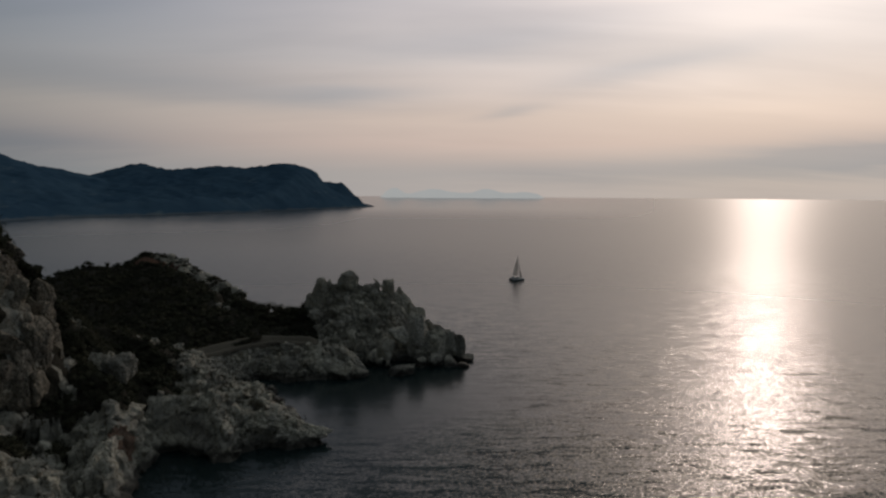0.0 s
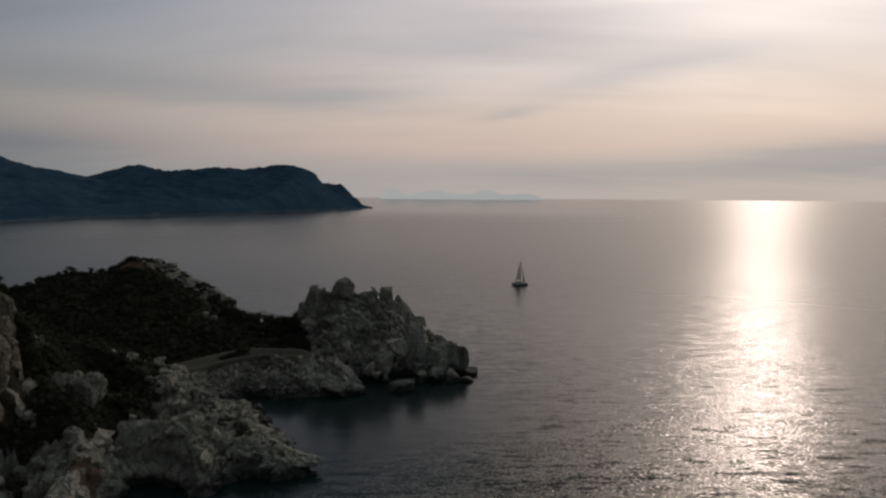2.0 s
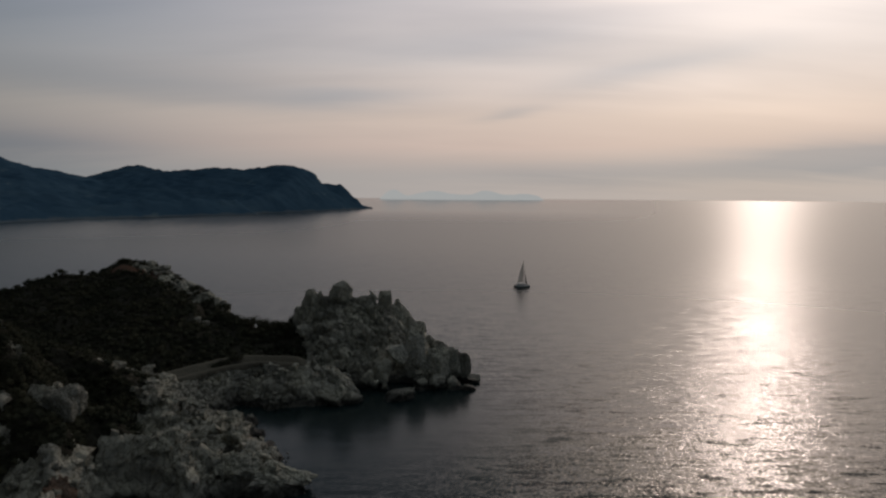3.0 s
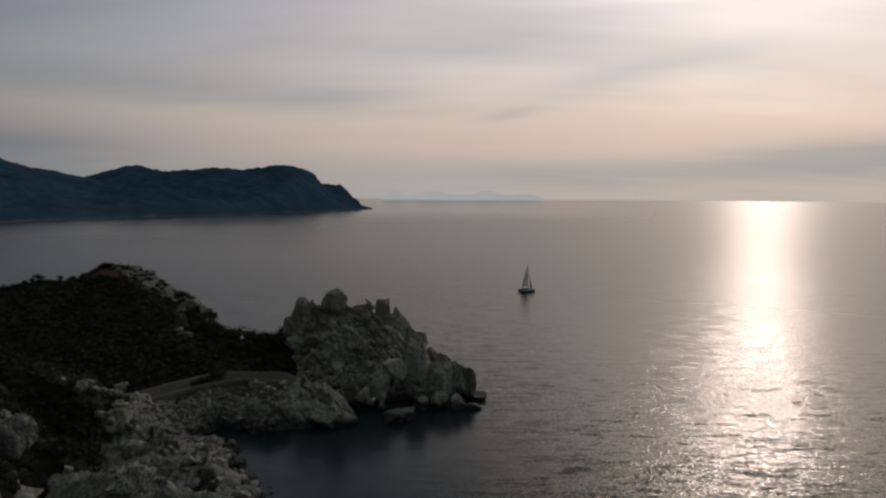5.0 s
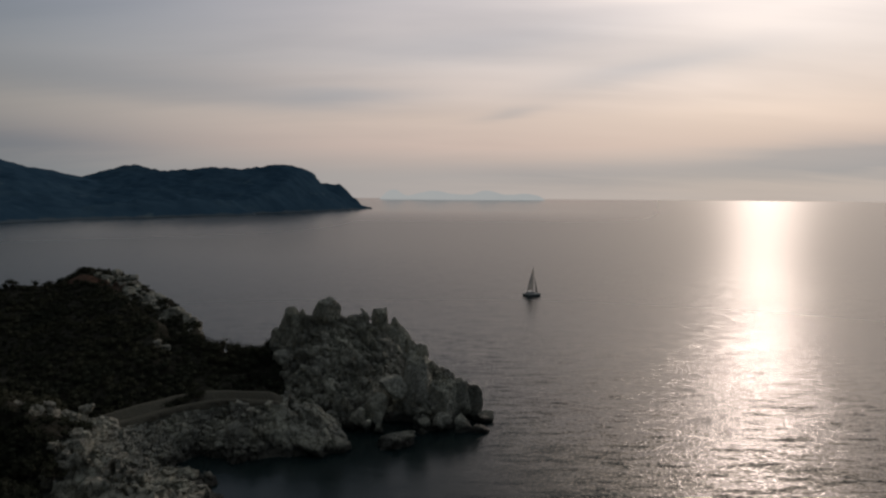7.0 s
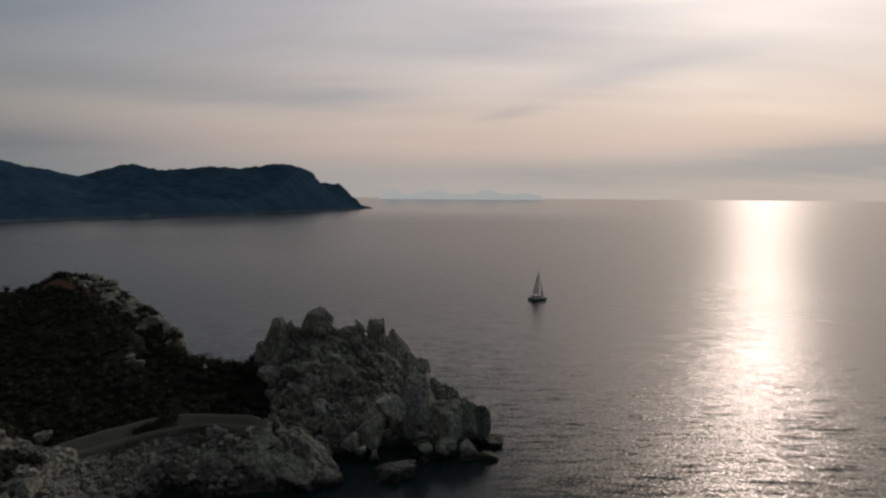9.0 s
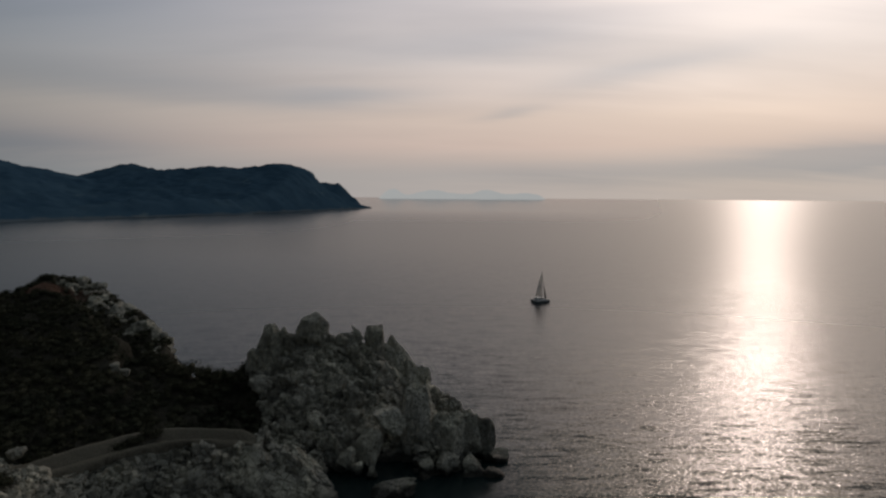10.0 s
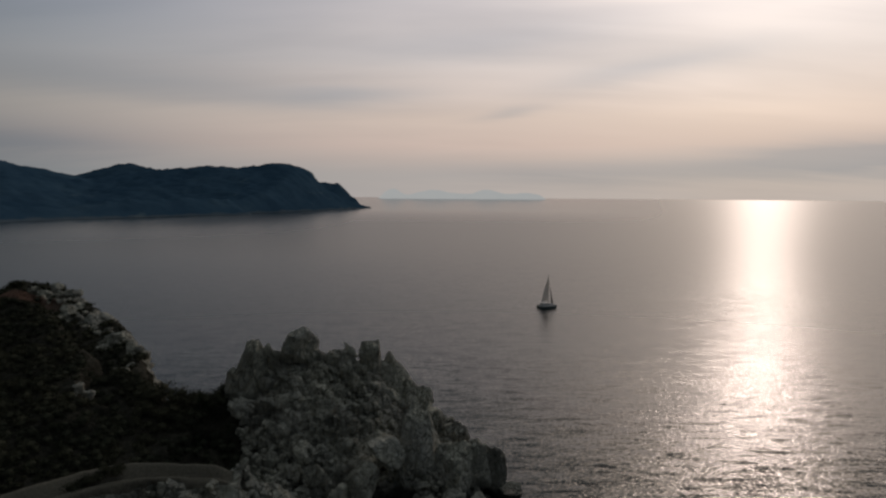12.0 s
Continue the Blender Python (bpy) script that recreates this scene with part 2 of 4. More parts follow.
def sea_material():
    m, n = material("sea_water")
    pos = n.add("ShaderNodeNewGeometry").outputs["Position"]
    swell = n.mapping(pos, rot=(0, 0, radians(-4)), scale=(0.28, 1.0, 1.0))
    half = (0.5, 0.5, 0.5)
    a = n.vec("SUBTRACT", n.noise(swell, 0.26, 2.0, 0.5, 0.3, out=1), half)
    b = n.vec("SUBTRACT", n.noise(n.mapping(pos, loc=(60, -1700, 0), rot=(0, 0, radians(6)), scale=(0.38, 1.0, 1.0)), 0.6, 2.0, 0.55, 0.4, out=1), half)
    c = n.vec("SUBTRACT", n.noise(n.mapping(pos, rot=(0, 0, radians(-9)), scale=(0.9, 1.0, 1.0)), 1.7, 3.0, 0.6, 0.3, out=1), half)
    reach = n.vec("LENGTH", n.vec("MULTIPLY", pos, (1, 1, 0)), out=1)
    away = n.span(reach, 150.0, 1000.0, 1.0, 0.16)
    wide = n.span(reach, 200.0, 1500.0, 1.0, 1.9)
    gust = n.span(n.noise(n.mapping(pos, scale=(0.35, 1.0, 1.0)), 0.012, 3.0, 0.5), 0.35, 0.65, 0.85, 1.1)
    # calmer water in the lee of the cove
    lee = n.span(n.vec("LENGTH", n.vec("MULTIPLY", n.vec("SUBTRACT", pos, (-28, 186, 0)), (0.8, 1, 0)), out=1), 22.0, 62.0, 0.16, 1.0)
    c = n.vec("SCALE", c, n.span(reach, 500.0, 1500.0, 1.0, 0.5))
    a, b = (n.vec("SCALE", v, n.span(reach, 180.0, 450.0, 1.0, 0.45)) for v in (a, b))
    lay = n.vec("ADD", n.vec("MULTIPLY", a, (0.08, 0.21, 0)), n.vec("ADD", n.vec("MULTIPLY", b, (0.22, 0.22, 0)), n.vec("MULTIPLY", c, (1.02, 0.58, 0))))
    crest = n.span(n.noise(n.mapping(pos, rot=(0, 0, radians(-5)), scale=(0.2, 1.0, 1.0)), 0.46, 2.0, 0.5, 0.5), 0.50, 0.70)
    steep = n.add("ShaderNodeSeparateXYZ", Vector=c).outputs[0]
    skew = n.math("MULTIPLY", n.math("SUBTRACT", n.math("MULTIPLY", steep, steep), 0.012), 2.0)
    lay = n.vec("ADD", lay, n.add("ShaderNodeCombineXYZ", X=n.math("ADD", skew, 0.026), Y=n.math("MULTIPLY", crest, n.span(reach, 180.0, 450.0, -0.125, -0.06))))
    lay = n.vec("MULTIPLY", lay, n.add("ShaderNodeCombineXYZ", X=wide, Y=1.0, Z=1.0).outputs[0])
    tilt = n.vec("SCALE", lay, n.math("MULTIPLY", n.math("MULTIPLY", gust, lee), away))
    # a dull, sheltered reach behind the hill, and calm water under the far coast
    shelter = n.span(n.vec("LENGTH", n.vec("MULTIPLY", n.vec("SUBTRACT", pos, (-230, 430, 0)), (0.9, 0.75, 0)), out=1), 60.0, 330.0, 1.0, 0.0)
    east, north, _ = n.add("ShaderNodeSeparateXYZ", Vector=pos).outputs
    slick = n.math("MULTIPLY", n.span(reach, 900.0, 1500.0), n.span(east, -500.0, -150.0, 0.9, 0.0))
    bearing = n.math("DIVIDE", east, n.math("MAXIMUM", north, 1.0))
    slick = n.math("MAXIMUM", slick, n.math("MULTIPLY", n.span(reach, 1300.0, 2900.0), n.span(bearing, 0.16, 0.36, 1.0, 0.0)))
    tilt = n.vec("SCALE", tilt, n.math("MULTIPLY", n.math("SUBTRACT", 1.0, n.math("MULTIPLY", slick, 0.75)), n.math("SUBTRACT", 1.0, n.math("MULTIPLY", shelter, 0.5))))
    # far off only the faces of the waves turned this way show
    lean = n.add("ShaderNodeCombineXYZ", Y=n.math("ADD", n.math("MULTIPLY", shelter, -0.035), n.math("MULTIPLY", n.math("MULTIPLY", n.span(reach, 200.0, 600.0), n.span(bearing, 0.26, 0.46, 0.002, -0.016)), n.math("SUBTRACT", 1.0, slick))), Z=1.0)
    nor = n.vec("NORMALIZE", n.vec("ADD", tilt, lean.outputs[0]))
    col = n.mix(n.noise(pos, 0.02, 3.0), (0.005, 0.012, 0.013), (0.008, 0.017, 0.018))
    finish(n, n.add("ShaderNodeBsdfPrincipled", Base_Color=col, Roughness=n.math("SUBTRACT", n.span(reach, 160.0, 480.0, 0.20, 0.28), n.math("MULTIPLY", slick, 0.12)), IOR=1.333, Normal=nor))
    return m


def plain(name, col, rough=0.6, metal=0.0, var=0.15, scale=3.0):
    m, n = material(name)
    pos = n.add("ShaderNodeTexCoord").outputs["Object"]
    v = n.noise(pos, scale, 5.0, 0.6)
    dark = tuple(c * (1 - var) for c in col)
    c = n.mix(v, dark, tuple(min(1, c * (1 + var)) for c in col))
    finish(n, n.add("ShaderNodeBsdfPrincipled", Base_Color=c, Roughness=rough, Metallic=metal))
    return m


def sail_material():
    m, n = material("sailcloth")
    pos = n.add("ShaderNodeTexCoord").outputs["Object"]
    seam = n.math("FRACT", n.math("MULTIPLY", n.add("ShaderNodeSeparateXYZ", Vector=pos).outputs[2], 0.8))
    col = n.mix(n.span(seam, 0.0, 0.06), (0.50, 0.49, 0.47), (0.72, 0.70, 0.67))
    cloth = n.add("ShaderNodeBsdfDiffuse", Color=col)
    glow = n.add("ShaderNodeBsdfTranslucent", Color=col)
    mixs = n.add("ShaderNodeMixShader", i0=0.35, i1=cloth.outputs[0], i2=glow.outputs[0])
    finish(n, mixs)
    return m


STONE, PALE_STONE, GROUND, SEA = stone_material(), stone_material("pale_limestone", 1.3), ground_material(), sea_material()
# the same limestone, set darker and browner for the near cliff
BROWN_STONE = stone_material("dark_brown_cliff_stone", 0.62, (1.06, 0.98, 0.92))
SCRUB = foliage_material("dark_scrub_leaves", (0.039, 0.042, 0.028), (0.066, 0.064, 0.041))
NEEDLES = foliage_material("conifer_needles", (0.020, 0.030, 0.016), (0.045, 0.056, 0.028))
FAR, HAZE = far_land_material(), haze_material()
HULL, DECK, GLASS = plain("dark_hull_paint", (0.10, 0.125, 0.125), 0.35), plain("white_gelcoat", (0.62, 0.62, 0.60), 0.35), plain("tinted_window", (0.02, 0.022, 0.025), 0.1)
CANVAS = plain("dark_canvas", (0.07, 0.07, 0.075), 0.8)
SPAR, SAIL, BARK = plain("anodised_spar", (0.20, 0.20, 0.20), 0.4, 0.6), sail_material(), plain("grey_bark", (0.08, 0.065, 0.05), 0.9)


# ---- numeric noise for the land ----
def lattice(ix, iy, seed):
    h = (ix.astype(np.int64) * 374761393 + iy.astype(np.int64) * 668265263 + seed * 2147483647 * 31) & 0xFFFFFFFF
    h = ((h ^ (h >> 13)) * 1274126177) & 0xFFFFFFFF
    h = ((h ^ (h >> 16)) * 2246822519) & 0xFFFFFFFF
    return ((h ^ (h >> 15)) & 0xFFFFFF) / float(0xFFFFFF)


def smooth_noise(x, y, seed):
    ix, iy = np.floor(x), np.floor(y)
    fx, fy = x - ix, y - iy
    fx, fy = fx * fx * (3 - 2 * fx), fy * fy * (3 - 2 * fy)
    a, b = lattice(ix, iy, seed), lattice(ix + 1, iy, seed)
    c, d = lattice(ix, iy + 1, seed), lattice(ix + 1, iy + 1, seed)
    return (a + (b - a) * fx) * (1 - fy) + (c + (d - c) * fx) * fy - 0.5


def fbm(x, y, size, octaves, seed, gain=0.5):
    total, amp, f = 0.0, 1.0, 1.0 / size
    for k in range(octaves):
        total = total + amp * smooth_noise(x * f + 17.3 * k, y * f - 9.1 * k, seed + k)
        amp, f = amp * gain, f * 2.03
    return total


def blocks(x, y, size, seed, tilt=0.6, step=0.5):
    """Fractured rock: each cell a tilted facet of its own height, with a sunken joint. In units of size."""
    u, v = x / size, y / size
    cx, cy = np.floor(u), np.floor(v)
    best, second = np.full(x.shape, 9.0), np.full(x.shape, 9.0)
    facet = np.zeros(x.shape)
    for dx in (-1, 0, 1):
        for dy in (-1, 0, 1):
            gx, gy = cx + dx, cy + dy
            px, py = gx + lattice(gx, gy, seed), gy + lattice(gx, gy, seed + 1)
            d = np.hypot(u - px, v - py)
            f = (lattice(gx, gy, seed + 2) - 0.5) * step * 2
            f = f + ((lattice(gx, gy, seed + 3) - 0.5) * (u - px) + (lattice(gx, gy, seed + 4) - 0.5) * (v - py)) * tilt * 2
            near = d < best
            second = np.where(near, best, np.minimum(second, d))
            facet = np.where(near, f, facet)
            best = np.where(near, d, best)
    joint = np.clip((second - best) / 0.16, 0, 1)
    return facet * (0.35 + 0.65 * joint) - 0.28 * (1 - joint)


def ease(v, a, b):
    t = np.clip((v - a) / (b - a), 0, 1)
    return t * t * (3 - 2 * t)


def ridge(x, y, line, slope_a, slope_b, cap=1.0):
    """A ridge along a line of (x, y, z): falls off by slope_a on its left-hand side, slope_b on its right, cap past its ends."""
    found, last = [], len(line) - 2
    for k, ((x0, y0, z0), (x1, y1, z1)) in enumerate(zip(line, line[1:])):
        ex, ey = x1 - x0, y1 - y0
        ln = math.hypot(ex, ey)
        raw = ((x - x0) * ex + (y - y0) * ey) / (ln * ln)
        t = np.clip(raw, 0, 1)
        d = np.hypot(x - (x0 + t * ex), y - (y0 + t * ey)) + 1e-4
        slope = np.where((ex * (y - y0) - ey * (x - x0)) > 0, slope_a, slope_b)
        past = np.abs(raw - t) * ln
        over = past if (k == 0 or k == last) else np.zeros(x.shape)
        if k == 0:
            over = np.where(raw < 0, over, 0)
        if k == last:
            over = np.where(raw > (1 if k else 0), past, over if k == 0 else 0)
        found.append((d, d + 0.02 * past, z0 + t * (z1 - z0), slope, over))
    near = np.minimum.reduce([f[0] for f in found])
    pick = np.minimum.reduce([f[1] for f in found])
    total = z = slope = over = 0.0
    for d, e, fz, fs, fo in found:
        w = (pick / e) ** 10
        total, z, slope, over = total + w, z + w * fz, slope + w * fs, over + w * fo
    z, slope, over = z / total, slope / total, np.minimum(over / total, near)
    return z - slope * np.sqrt(near * near - over * over) - cap * over, near


def blend_max(a, b, k):
    h = np.clip(0.5 + 0.5 * (a - b) / k, 0, 1)
    return b + (a - b) * h + k * h * (1 - h)


# ---- the near land ----
TRACK = np.array([(-104, 192, 7.6), (-92, 198, 7.0), (-84, 203.5, 8.0), (-77, 207.2, 9.2), (-72, 210.0, 10.0), (-67.5, 212.0, 10.7), (-63, 213.2, 11.2), (-58, 213.6, 11.4), (-52, 213.2, 11.4), (-39.5, 212.3, 11.3)])


def track_line(x):
    """The track's upper edge: its y and z at each x, with the bends eased."""
    steps = (-3, -1.5, 0, 1.5, 3)
    return [sum(np.interp(x + s, TRACK[:, 0], TRACK[:, k]) for s in steps) / len(steps) for k in (1, 2)]


def land(x, y):
    """Height of the coast, and where it is soil, track or red earth."""
    wx = x + 3.2 * fbm(x, y, 16, 4, 3) * 1.4
    wy = y + 3.2 * fbm(x, y, 16, 4, 11) * 1.4
    h = np.full(x.shape, -6.0)
    forms = (
        # near spur, from the water up to the mainland; unseen west end raised for shade
        ([(-27, 148, 0.3), (-33, 149.5, 3.2), (-41, 150.3, 5.4), (-49, 149, 8.8), (-57, 145.5, 12.8), (-66, 147, 11.8), (-73, 150, 14.5), (-79, 147, 18.5), (-86, 147, 26), (-92, 150, 32), (-97, 150, 40), (-105, 150, 47), (-116, 149, 56), (-150, 132, 82), (-230, 110, 135), (-420, 80, 240)], 0.95, 0.95, 1.0),
        # its second lobe, on the cove
        ([(-34, 156.5, 0.3), (-40, 158.5, 2.6), (-48, 165, 5.4), (-56, 168.5, 7.6), (-65, 171, 9.6), (-72, 173.5, 11.8), (-79, 177, 14.2), (-84, 181, 16.2), (-105, 187, 20), (-160, 190, 30)], 0.75, 0.55, 1.0),
        # low rib in front of the cliff
        ([(-62, 106, 1.5), (-66, 117, 4.5), (-69, 126, 8.6), (-70.5, 132, 11.4), (-74, 138, 14), (-81, 142, 20)], 0.7, 1.7, 1.0),
        ([(-72, 100, 5), (-82, 107, 11), (-92, 112, 16), (-108, 112, 28)], 0.6, 0.5, 1.0),
        # unseen mainland ridge outside the bay, added to block sky light from the cliff
        ([(-112, 92, 34), (-145, 40, 90), (-165, -40, 130), (-200, -140, 165)], 0.95, 0.2, 1.0),
        # rubble bank under the track
        ([(-31, 207, 4.0), (-41, 209.5, 9.3), (-54, 210, 8.5), (-64, 209.5, 7.2), (-70, 206, 6.2), (-80, 199.5, 5.2), (-88, 194.5, 5.4), (-104, 190, 8)], 0.80, 0.35, 1.0),
        # rubble apron at the head of the cove
        ([(-50, 188, 0.9), (-58, 184, 3.4), (-68, 180, 6.0), (-80, 180, 9.0)], 0.45, 0.45, 1.0),
        # rocky headland
        ([(-62, 238, 14.5), (-53, 240, 17), (-47, 241, 22), (-36, 242, 24.5), (-24, 244, 22.5), (-17, 248, 17), (-10, 246, 11.5), (-2, 238, 7), (8, 226, 1.0)], 1.1, 0.86, 1.0),
        ([(-11, 228, 8.5), (-5, 224, 8), (1, 223, 5.5), (8, 221, 0.8)], 0.9, 1.0, 1.0),
        # scrub hill
        ([(-54, 236, 14.2), (-68, 240, 14.8), (-73, 247, 15.6), (-78.5, 257, 16), (-86, 275, 16), (-97, 288, 18.5), (-109, 299, 19.6), (-127, 314, 26), (-138, 319, 28), (-148, 316, 30), (-158, 309, 24.0), (-172, 303, 23.2),
          (-192, 299, 17), (-232, 296, 22), (-330, 250, 60), (-500, 200, 120)], 0.24, 3.0, 1.6),
        # its nearer rib, coming down to the saddle
        ([(-77, 236, 14), (-84, 239, 16.5), (-98, 258, 19), (-112, 276, 21.8), (-130, 296, 24.5), (-146, 310, 27.5)], 0.28, 1.8, 1.4),
        # floor of the hollow behind the track
        ([(-50, 222, 8.5), (-80, 222, 8.0), (-110, 222, 9), (-150, 225, 14), (-220, 230, 24)], 0.9, 0.22, 1.0),
    )
    for line, a, b, p in forms:
        r, _ = ridge(wx, wy, line, a, b, p)
        h = blend_max(r, h, 1.2)
    # deep cleft between the boulder slope and the seaward buttress
    h = h - 8.0 * np.exp(-((wx + 13.2) / 2.8) ** 2 - ((wy - 219.5) / 4.5) ** 2)
    # dark undercut inlet in the side of the near spur
    h = h - 9.5 * np.exp(-((wx + 58.5 + 0.4 * (wy - 134)) / 6.6) ** 4 - ((wy - 132.5) / 7.4) ** 4)
    # the near cliff: a buttress with an almost upright face
    e = np.hypot((wx + 117) / 33.0, (wy - 134) / 22.0)
    wall = 12 + 16 * ease(1.05 - e, 0.0, 0.20) + 46 * ease(1.0 - e, 0.05, 0.75)
    h = np.where(e < 1.06, blend_max(np.where(e < 1.04, wall, h), h, 1.0), h)
    # masks
    ty, tz = track_line(x)
    ty2, _ = track_line(x + 1.0)
    dt = (ty - y) / np.sqrt(1 + (ty2 - ty) ** 2)
    reach = np.interp(-x, [40, 55, 64, 70, 85, 100], [3.6, 4.6, 6.8, 8.2, 8.4, 4.4]) + 0.5 * fbm(x, y, 7, 2, 71)
    # bank, roadway and a low outer lip
    fall = tz + np.interp(dt / reach, [-0.7, -0.2, 0, 0.12, 0.40, 0.56, 0.74, 0.95, 1.5], [-2.2, -0.6, 0, -0.15, -1.4, -2.2, -1.1, -1.5, -3.4])
    track = np.where(dt > 0, 1 - ease(dt, reach - 0.5, reach + 0.3), 1 - ease(-dt, 0.2, 1.2)) * ease(-x, 38, 46) * (1 - ease(-x, 83, 91))
    back = ease(y - np.interp(-x, [38, 52, 66, 75, 84, 93, 106, 160], [213, 214, 215, 209.5, 204, 199, 190, 165]), 0.0, 3.0)
    back = back * ease(-x, 40, 44) * (1 - ease(y - np.interp(-x, [40, 43, 47, 52, 60], [208, 216, 230, 237, 252]), 0, 4) * (1 - ease(-x, 50, 58)))
    soil = back
    nook = ((-73, 146, 4.2), (-69, 153.5, 6.5), (-75, 156, 6.0), (-78, 140, 5.0), (-73.5, 139.5, 3.0), (-79, 158, 7.0), (-92, 182, 7.0), (-88, 172, 5.0), (-95, 141, 6.0), (-101, 131, 5.0), (-90, 147, 4.0), (-106, 124, 6.0), (-113, 117, 8.0), (-86, 166, 8.0), (-81, 163, 5.0), (-71.5, 152, 4.0), (-84, 151, 4.0), (-82, 142, 4.0), (-114, 136, 12), (-90, 160, 8), (-94, 173, 11), (-77, 140.5, 3.2), (-108, 185, 14), (-115, 142, 15), (-120, 130, 12), (-86, 146, 3.0), (-84, 168, 5), (-92, 116, 4), (-100, 146, 5), (-105, 140, 6), (-95, 128, 4), (-93, 120, 3.5), (-80, 128, 3), (-84, 120, 3.5), (-86, 133, 3), (-98, 118, 5), (-106, 150, 9), (-94, 152, 4), (-97, 149, 5), (-91, 146, 3.2), (-95, 157, 6), (-82, 135, 2.5), (-99, 124, 4), (-88, 139, 3), (-87, 131, 2.6), (-92, 126, 3))
    for px, py, pr in nook:
        soil = np.maximum(soil, 1 - ease(np.hypot(x - px, y - py) / pr, 0.65, 1.1))
    slope_scrub = ease(-x, 73, 79) * ease(y, 149, 154) * (1 - ease(y - np.interp(-x, [60, 80, 100], [176, 190, 196]), 0, 5))
    slope_scrub = slope_scrub * (1 - ease(fbm(x, y, 8, 4, 79), 0.02, 0.12))
    soil = np.maximum(soil, slope_scrub)
    bare = 1 - ease(np.hypot((x + 82) / 6, (y - 238) / 2.5), 0.6, 1.1)
    _, flank = ridge(x, y, [(-136, 319, 0), (-122, 309, 0), (-109, 299, 0), (-97, 287, 0), (-87, 275, 0), (-83, 266, 0)], 0, 0)
    bare = np.maximum(bare, (1 - ease(flank, 7.0, 14.0)) * (0.52 + 1.5 * fbm(x, y, 6, 3, 87)))
    bare = np.clip(bare, 0, 1)
    soil = soil * (1 - 0.8 * bare)
    inland = np.maximum(ease(100 - y, 0, 8), ease(-x, 180, 190)) * ease(h, 5, 14) * (1 - ease(fbm(x, y, 25, 4, 95), 0.1, 0.3))
    soil = np.maximum(soil, inland)
    red = 1 - ease(np.hypot((x + 141) / 15, (y - 305) / 5.5), 0.6, 1.1)
    red = np.maximum(red, 0.95 * (1 - ease(np.hypot((x + 68) / 3.2, (y - 130.5) / 3.8), 0.5, 1.1)))
    # rock relief
    rock = (1 - 0.75 * soil) * (1 - track) * (1 - 0.85 * np.where(dt < 0, 1 - ease(-dt, 3, 7), 0) * ease(-x, 44, 50))
    bx, by = x + 1.6 * fbm(x, y, 5, 3, 31), y + 1.6 * fbm(x, y, 5, 3, 41)
    spur = (1 - ease(y, 164, 176)) * (1 - ease(-x, 74, 82)) * ease(y, 112, 120)
    bx = bx * (1 - 0.28 * spur)
    gy, gx = np.gradient(h, y[:, 0], x[0])
    amp = rock * ease(h, -2.0, 2.5) * (1 - 0.62 * ease(np.hypot(gx, gy), 1.1, 2.6))
    bank = ease(x, -96, -90) * (1 - ease(x, -46, -40)) * ease(y, 178, 184) * (1 - ease(y, 208, 212))
    h = h + amp * (2.6 * (1 - 0.8 * bank) * blocks(bx, by, 6.5, 5) + 2.0 * blocks(bx, by, 2.6, 9) + 0.95 * (1 - 0.1 * spur) * blocks(bx, by, 1.15, 13) + 2.2 * (1 - 0.7 * bank) * (0.22 - np.abs(fbm(x, y, 8, 4, 83, 0.55))))
    h = h + (0.5 + 0.8 * rock) * fbm(x, y, 9, 5, 21, 0.55) * (1 - 0.8 * track)
    h = h + (fall + 0.25 * fbm(x, y, 4, 3, 73) - h) * track * 0.95
    return h, soil, track, red


def spaced(lo, dense0, dense1, hi, step, grow=1.16):
    """Even steps in the middle, wider and wider ones outside."""
    mid = list(np.arange(dense0, dense1 + step / 2, step))
    s, v = step, dense0
    while v > lo:
        s = min(s * grow, 5.0)
        v -= s
        mid.insert(0, v)
    s, v = step, mid[-1]
    while v < hi:
        s = min(s * grow, 5.0)
        v += s
        mid.append(v)
    return np.array(mid)


def grid_mesh(name, xs, ys, P, keep, mat):
    nx, ny = len(xs), len(ys)
    idx = np.arange(nx * ny).reshape(ny, nx)
    q = np.stack([idx[:-1, :-1], idx[:-1, 1:], idx[1:, 1:], idx[1:, :-1]], -1).reshape(-1, 4)
    q = q[keep.ravel()[q].any(1)]
    used = np.unique(q)
    remap = np.zeros(nx * ny, np.int64)
    remap[used] = np.arange(len(used))
    me = bpy.data.meshes.new(name)
    me.vertices.add(len(used))
    me.vertices.foreach_set("co", P.reshape(-1, 3)[used].astype(np.float32).ravel())
    me.loops.add(q.size)
    me.loops.foreach_set("vertex_index", remap[q].astype(np.int32).ravel())
    me.polygons.add(len(q))
    me.polygons.foreach_set("loop_start", np.arange(0, q.size, 4, dtype=np.int32))
    me.update(calc_edges=True)
    me.materials.append(mat)
    return me, used


LX, LY = spaced(-520, -182, 22, 40, 0.5), spaced(-150, 88, 338, 360, 0.5)
GX, GY = np.meshgrid(LX, LY)
GZ, SOIL, TRK, RED = land(GX, GY)


def ground_height(x, y):
    i, j = np.interp(x, LX, np.arange(len(LX))), np.interp(y, LY, np.arange(len(LY)))
    i0, j0 = min(int(i), len(LX) - 2), min(int(j), len(LY) - 2)
    fi, fj = i - i0, j - j0
    return float((GZ[j0, i0] * (1 - fi) + GZ[j0, i0 + 1] * fi) * (1 - fj) + (GZ[j0 + 1, i0] * (1 - fi) + GZ[j0 + 1, i0 + 1] * fi) * fj)


